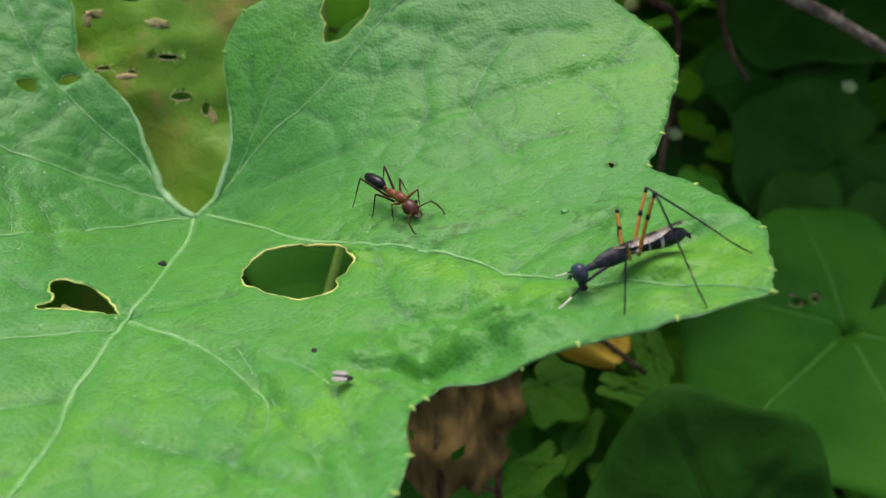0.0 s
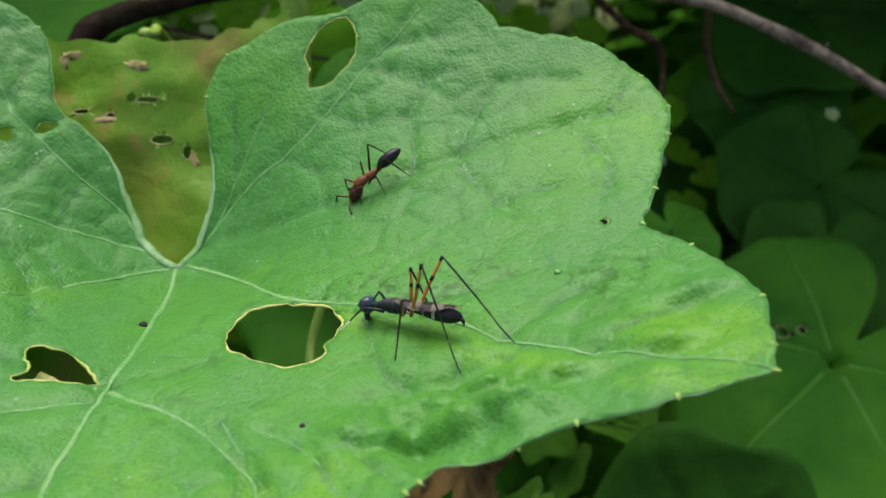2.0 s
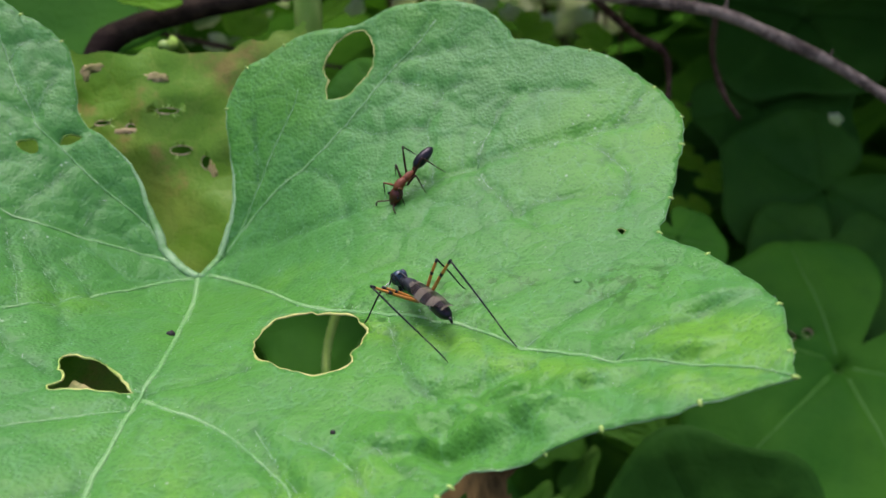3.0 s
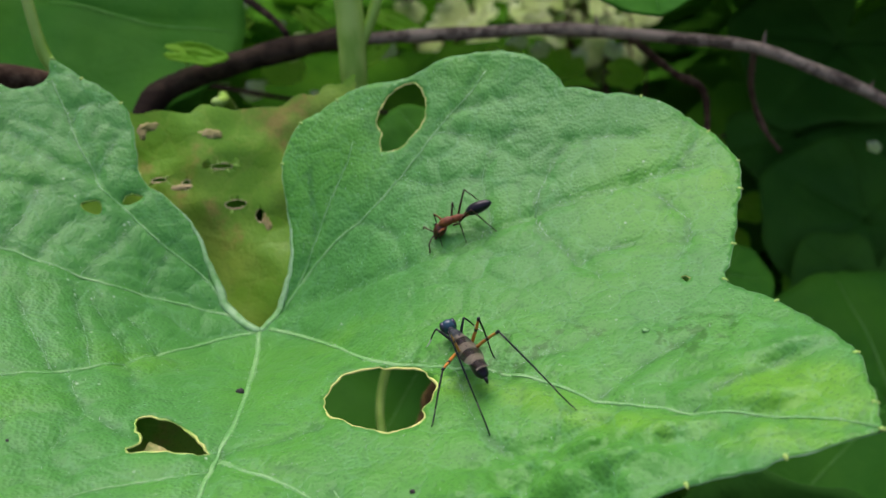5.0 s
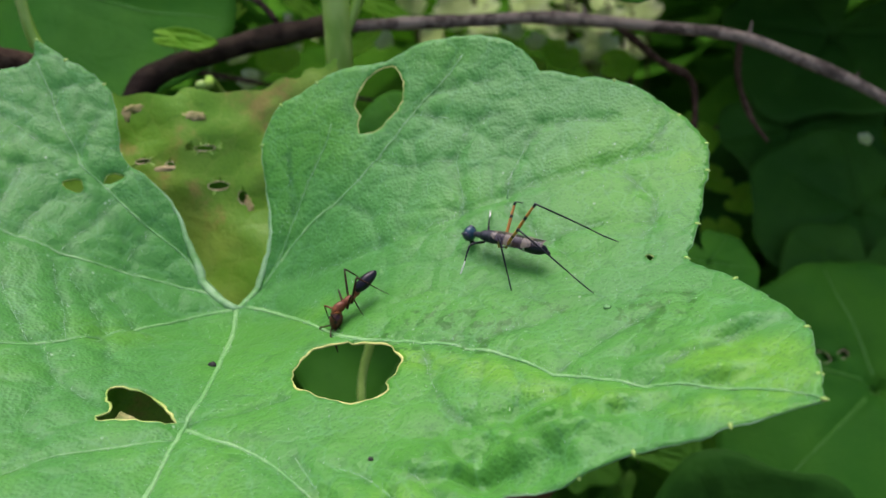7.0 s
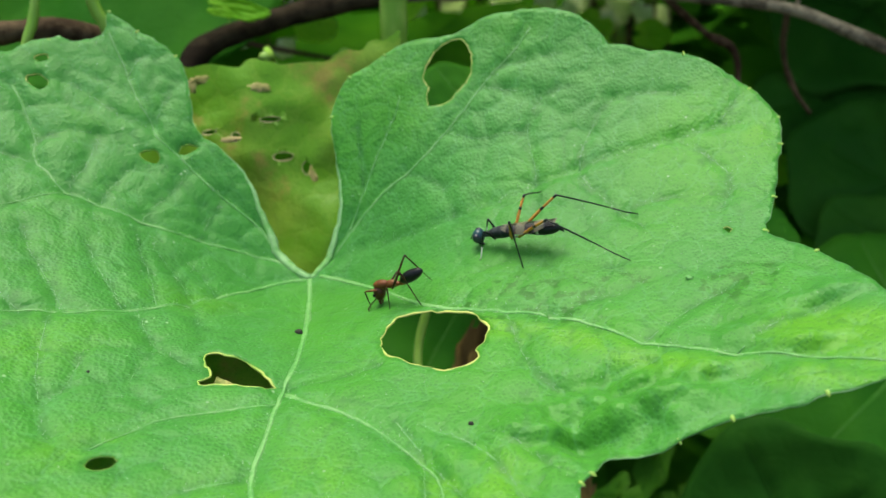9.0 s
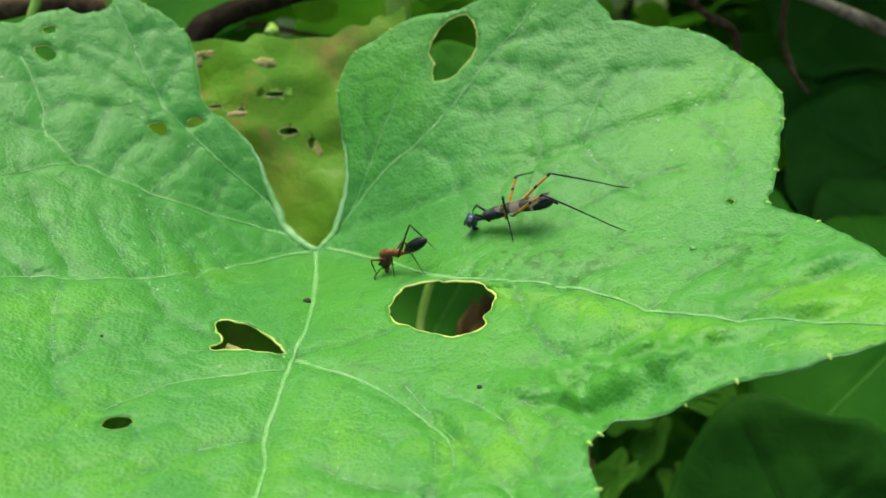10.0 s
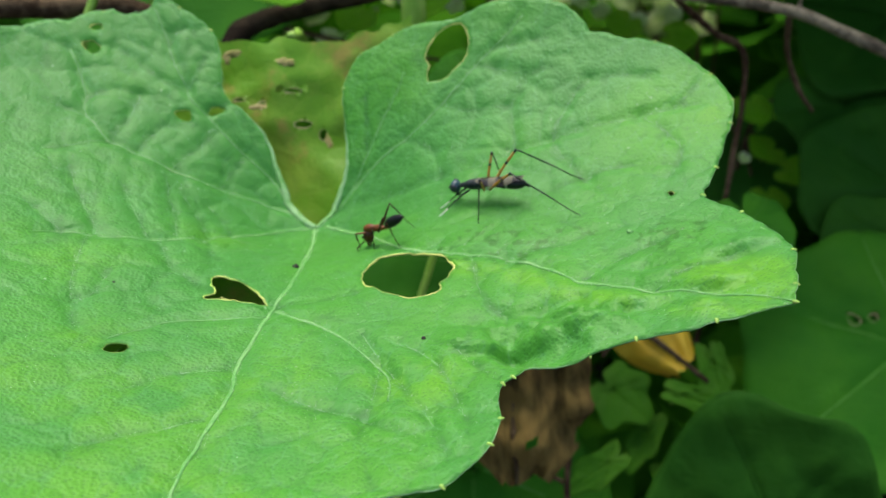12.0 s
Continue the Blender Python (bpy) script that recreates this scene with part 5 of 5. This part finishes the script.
FLY, FLY_LIMBS = stilt_fly()
ANT, ANT_LIMBS, ANT_HEAD, ANT_GASTER = red_ant()
MIDGE = thing("midge", on_leaf(30.9, -43.5, 0.5), "tiny grey and white midge on the leaf", "midge")
part("body", mesh_of("body", *mm(blob(0.9, 0.35, 0.35, (0, 0, 0.3), 9)), GREY), MIDGE)
for _s in (1, -1):
    part("wing", mesh_of("wing", *mm(blob(0.8, 0.28, 0.05, (-0.4, _s * 0.35, 0.6), 8)), BAND), MIDGE, "whitish wing")

# Where the fly's head and tail and its feet are over the leaf's plane:
# seconds, head, tail.
FLY_WAY = [
    (0, (53.3, -32.5), (63.8, -27.2)),
    (0.2, (51.4, -30.4), (62.8, -27.5)),
    (0.5, (40.8, -25.3), (52.4, -32.0)),
    (1, (40.4, -26.4), (50.6, -31.7)),
    (1.5, (34.1, -24.2), (44.2, -29.2)),
    (2, (31.6, -21.5), (42.1, -25.7)),
    (2.5, (34.3, -16.2), (39.6, -24.8)),
    (4.5, (25.3, -12.7), (32.4, -19.9)),
    (5, (28.9, -12.4), (34.8, -25.9)),
    (5.5, (31.6, -11.3), (36.3, -20.9)),
    (6, (47.2, -5.2), (48.1, -19.1)),
    (6.5, (46.5, -8.0), (50.7, -18.5)),
    (7, (36.0, -1.5), (46.1, -7.6)),
    (9, (26.7, -4.9), (37.6, -7.6)),
    (9.5, (26.2, -6.5), (36.5, -7.7)),
    (10, (25.3, -7.2), (35.7, -7.8)),
    (10.5, (24.7, -4.9), (35.4, -7.4)),
    (11, (24.8, -3.8), (36.0, -7.7)),
    (11.5, (25.0, -4.2), (35.7, -7.3)),
    (12, (26.0, -4.1), (38.1, -6.7)),
]
# How high head and tail are over the blade.
FLY_HIGH = ((0, 1.5, 2.5, 5.5, 6.5, 7, 9, 10, 10.5, 12), (2.3, 2.3, 2.0, 2.0, 2.0, 2.0, 1.7, 1.8, 2.4, 2.6), (3.0, 3.0, 3.4, 3.4, 2.8, 3.0, 3.8, 3.8, 3.8, 3.6))
# The same for each foot: seconds and place.
FLY_FEET = {}
FLY_FEET["left_fore"] = [(0, (51.0, -36.0)), (0.2, (50.2, -30.0)), (0.5, (34.6, -31.0)), (1, (34.5, -27.5)), (1.5, (30.7, -26.1)), (2, (28.4, -24.0)), (2.5, (32.3, -16.4)), (4.5, (23.8, -13.8)), (5, (26.8, -15.0)), (5.5, (31.0, -12.7)), (6, (44.4, -10.6)), (6.5, (45.2, -10.0)), (7, (34.9, -7.3)), (9.5, (25.1, -8.7)), (10.5, (24.0, -7.7)), (11, (24.7, -8.1)), (11.5, (23.3, -6.3)), (12, (23.5, -9.5))]
FLY_FEET["right_fore"] = [(0, (51.0, -29.0)), (0.2, (54.7, -29.4)), (0.5, (42.1, -27.8)), (1, (41.2, -28.0)), (1.5, (34.1, -24.5)), (2, (30.7, -22.0)), (2.5, (30.9, -15.4)), (4.5, (24.9, -13.8)), (5, (33.8, -13.8)), (5.5, (33.6, -10.0)), (6, (51.5, -4.7)), (6.5, (49.8, -5.2)), (7, (38.7, 4.6)), (9.5, (24.9, -5.0)), (10.5, (24.0, -3.7)), (11, (23.2, -3.3)), (11.5, (25.3, -4.5)), (12, (23.8, -6.4))]
FLY_FEET["left_middle"] = [(0, (57.0, -38.0)), (0.2, (52.0, -37.0)), (0.5, (40.8, -32.5)), (1, (40.2, -31.5)), (1.5, (34.8, -29.5)), (2, (35.2, -29.6)), (2.5, (28.8, -21.7)), (4.5, (25.8, -18.8)), (5, (28.3, -29.2)), (5.5, (28.0, -17.4)), (6, (45.2, -13.8)), (6.5, (42.0, -17.4)), (7, (41.5, -11.7)), (9.5, (30.6, -11.4)), (10.5, (30.8, -11.9)), (11, (30.8, -12.1)), (11.5, (31.0, -11.8)), (12, (30.8, -11.9))]
FLY_FEET["left_hind"] = [(0, (63.9, -39.0)), (0.2, (56.9, -38.0)), (0.5, (47.4, -38.2)), (1, (50.9, -36.7)), (1.5, (45.5, -33.4)), (2, (42.1, -31.5)), (2.5, (38.8, -29.1)), (4.5, (36.1, -27.7)), (5, (34.7, -31.1)), (5.5, (35.5, -27.1)), (6, (45.5, -27.7)), (6.5, (49.2, -28.3)), (7, (51.4, -14.3)), (9.5, (45.1, -12.1)), (10.5, (45.4, -12.3)), (11, (45.1, -12.4)), (11.5, (42.7, -10.6)), (12, (45.9, -12.1))]
FLY_FEET["right_middle"] = [(0, (58.0, -24.0)), (0.2, (55.0, -24.0)), (0.5, (49.1, -23.8)), (1, (47.1, -28.5)), (1.5, (41.8, -22.9)), (2, (39.0, -22.6)), (2.5, (41.4, -18.1)), (4.5, (34.7, -12.5)), (5, (35.2, -18.7)), (5.5, (41.8, -13.5)), (6, (55.8, -15.4)), (6.5, (56.1, -11.3)), (7, (43.2, 5.1)), (9.5, (33.6, 2.8)), (10.5, (33.6, 2.1)), (11, (33.0, 1.3)), (11.5, (33.8, 2.3)), (12, (32.9, 0.4))]
FLY_FEET["right_hind"] = [(0, (69.3, -31.7)), (0.2, (69.5, -31.4)), (0.5, (59.9, -33.1)), (1, (60.1, -33.0)), (1.5, (50.7, -30.0)), (2, (47.6, -28.0)), (2.5, (47.8, -28.2)), (4.5, (38.6, -24.3)), (5, (43.9, -28.8)), (5.5, (44.8, -27.9)), (6, (58.1, -27.2)), (6.5, (58.2, -26.2)), (7, (55.2, -5.2)), (9.5, (46.5, -2.8)), (10.5, (46.7, -2.7)), (11, (46.4, -2.9)), (11.5, (46.3, -2.5)), (12, (46.2, -2.7))]
ANT_WAY = [
    (0, (34.6, -14.8), (28.3, -8.7)),
    (0.2, (41.8, -14.0), (33.6, -11.5)),
    (0.5, (49.4, -11.9), (41.0, -14.0)),
    (0.7, (53.3, -2.9), (47.3, -9.0)),
    (1, (55.1, 8.1), (54.4, -3.2)),
    (1.2, (47.1, 9.7), (52.7, 5.0)),
    (1.5, (36.8, 3.2), (44.4, 6.5)),
    (2, (26.9, 1.7), (32.5, 5.9)),
    (2.5, (30.1, 2.3), (34.1, 8.0)),
    (4.5, (28.2, 3.6), (34.7, 7.3)),
    (5, (26.7, 5.9), (34.9, 7.8)),
    (5.5, (27.0, 4.5), (34.8, 7.0)),
    (6, (32.0, -3.7), (34.0, 5.7)),
    (6.5, (28.4, -9.5), (33.1, -1.7)),
    (7, (17.5, -12.9), (24.0, -6.9)),
    (9, (12.2, -12.2), (19.9, -13.2)),
    (9.5, (12.1, -11.8), (19.6, -12.9)),
    (10.5, (12.0, -11.3), (19.2, -12.8)),
    (11, (11.7, -11.5), (18.9, -13.2)),
    (12, (12.2, -11.4), (19.6, -12.7)),
]
ANT_FEET = {"left_fore": (3.6, 2.0), "right_fore": (3.5, -2.2), "left_middle": (0.2, 3.0), "right_middle": (0.4, -3.1), "left_hind": (-4.5, 2.5), "right_hind": (-4.1, -2.9)}
# How far a knee leans outwards while the fly stands with that leg stretched towards its side.
KNEES_OUT = {"left_hind": ((0, 2, 2.4, 4.6, 5), (0.18, 0.18, 1.6, 0.8, 0.18)), "left_middle": ((0, 2, 2.4, 4.6, 5), (0.18, 0.18, 0.7, 0.5, 0.18))}
TRIPOD = ("left_fore", "right_middle", "left_hind")


GRID_U, GRID_V = np.arange(-20.0, 80.0), np.arange(-62.0, 38.0)
_u, _v = np.meshgrid(GRID_U, GRID_V)
HEIGHTS = surface(_u.ravel(), _v.ravel()).reshape(_u.shape)


def blade_at(u, v):
    """Height of the blade at one place, between the points of a grid of millimetres."""
    a, b = min(max(u - GRID_U[0], 0), len(GRID_U) - 1.001), min(max(v - GRID_V[0], 0), len(GRID_V) - 1.001)
    i, j = int(a), int(b)
    a, b = a - i, b - j
    h = HEIGHTS
    return float((h[j, i] * (1 - a) + h[j, i + 1] * a) * (1 - b) + (h[j + 1, i] * (1 - a) + h[j + 1, i + 1] * a) * b)


def along(rows, t, column):
    ts = [r[0] for r in rows]
    return np.array([np.interp(t, ts, [r[column][k] for r in rows]) for k in (0, 1)])


def body_pose(rows, t, heights, centre, roll=0.0):
    """The body's pose in the leaf's space, in millimetres: from head and tail."""
    a, b = along(rows, t, 1), along(rows, t, 2)
    heights = (np.interp(t, heights[0], heights[1]), np.interp(t, heights[0], heights[2]))
    ha = np.array([*a, blade_at(*a) + heights[0]])
    hb = np.array([*b, blade_at(*b) + heights[1]])
    m = (a + b) / 2
    e = 2.0
    s = [float(q) for q in form([m[0] + e, m[0] - e, m[0], m[0]], [m[1], m[1], m[1] + e, m[1] - e])]
    up = Vector((-(s[0] - s[1]) / (2 * e), -(s[2] - s[3]) / (2 * e), 1)).normalized()
    x = Vector(ha - hb).normalized()
    y = up.cross(x).normalized()
    z = x.cross(y)
    place = Vector((ha + hb) / 2) - x * centre
    mat = Matrix((x, y, z)).transposed().to_4x4() @ Matrix.Rotation(radians(roll), 4, "X")
    mat.translation = place
    return mat


def bend(hip, foot, a, b, pole):
    """Poses of femur and tibia, each along its x, from hip to foot by a knee on the pole's side."""
    d = foot - hip
    far = min(max(d.length, abs(a - b) + 0.05), a + b - 0.02)
    d.normalize()
    side = pole - d * pole.dot(d)
    side.normalize()
    c = (a * a + far * far - b * b) / (2 * far)
    h = math.sqrt(max(a * a - c * c, 0.0))
    knee = hip + d * c + side * h
    end = hip + d * far

    def stick(p, q):
        x = (q - p).normalized()
        z = side - x * side.dot(x)
        z = z.normalized() if z.length > 1e-4 else x.orthogonal().normalized()
        y = z.cross(x)
        m = Matrix((x, y, z)).transposed().to_4x4()
        m.translation = p * 0.001
        return m

    return stick(hip, knee), stick(knee, end)


def step_foot(where, t, period, first):
    """A foot that stands, then swings to its next stand: one half of the feet after the other."""
    k = math.floor(t / period + 1e-6)
    s = t / period - k
    s = min(max((s if first else s - 0.5) * 2, 0.0), 1.0)
    s = s * s * (3 - 2 * s)
    a, b = where(k * period), where((k + 1) * period)
    d = np.hypot(*(b - a))
    return a + (b - a) * s, min(1.0, 0.3 * d) * math.sin(math.pi * s)


def key_insect(ob, limbs, plan, rows, heights, centre, period, feet, rolls, every=0.1):
    times = [round(k * every, 3) for k in range(int(12 / every) + 1)]
    bodies = [body_pose(rows, t, heights, centre, np.interp(t, *rolls)) for t in times]
    whole = []
    for t, m in zip(times, bodies):
        w = m.copy()
        w.translation = m.translation * 0.001
        whole.append((t, LEAF_POSE @ w))
    walk(ob, whole)
    for key, (femur, tibia) in limbs.items():
        x, y, z, a, b = plan[key]
        up, low = [], []
        for t, m in zip(times, bodies):
            uv, lift = step_foot(lambda s: feet(key, min(max(s, 0.0), 12.0)), t, period, key in TRIPOD)
            p = Vector((uv[0], uv[1], blade_at(*uv) + 0.1 + lift))
            p = m.inverted() @ p
            out = 1 if y > 0 else -1
            lean = {"fore": 0.2, "middle": -0.3, "hind": -0.3}[key.split("_")[1]]
            wide = np.interp(t, *KNEES_OUT[key]) if ob is FLY and key in KNEES_OUT else 0.18
            one, two = bend(Vector((x, y, z)), p, a, b, Vector((lean, out * wide, 1.0)))
            up.append((t, one))
            low.append((t, two))
        walk(femur, up)
        walk(tibia, low)


def fly_feet(key, t):
    return along(FLY_FEET[key], t, 1)


def ant_feet(key, t):
    m = body_pose(ANT_WAY, t, ((0, 12), (1.1, 1.1), (2.0, 2.0)), 0)
    q = m @ Vector((*ANT_FEET[key], 0))
    return np.array([q.x, q.y])


def motions():
    key_insect(FLY, FLY_LIMBS, FLY_LEGS, FLY_WAY, FLY_HIGH, -0.05, 0.5, fly_feet, ((0, 2, 2.5, 5), (22, 22, 6, 0)))
    key_insect(ANT, ANT_LIMBS, ANT_LEGS, ANT_WAY, ((0, 7, 9, 12), (2.1, 2.1, 3.4, 3.4), (2.6, 2.6, 2.9, 2.9)), -0.7, 0.25, ant_feet, ((0, 6, 7, 12), (0, 0, 0, 0)))
    walk(ANT_HEAD, [(0.0, hinge(2.64, 14)), (1.2, hinge(2.64, 14)), (1.6, hinge(2.64, 34)), (7.0, hinge(2.64, 42)), (8.8, hinge(2.64, 76)), (12.0, hinge(2.64, 72))])
    walk(ANT_GASTER, [(0.0, hinge(-1.72, 4)), (7.0, hinge(-1.72, 6)), (8.8, hinge(-1.72, 20)), (12.0, hinge(-1.72, 20))])
    walk(MIDGE, [(0.0, on_leaf(31, -43.8, 0.4)), (0.4, on_leaf(30.4, -42.6, 0.4)), (0.6, on_leaf(36, -48, 6)), (0.9, on_leaf(60, -55, 4)), (1.4, Matrix.Translation(spot(150, -20, -120))), (12.0, Matrix.Translation(spot(150, -20, -440)))])


motions()
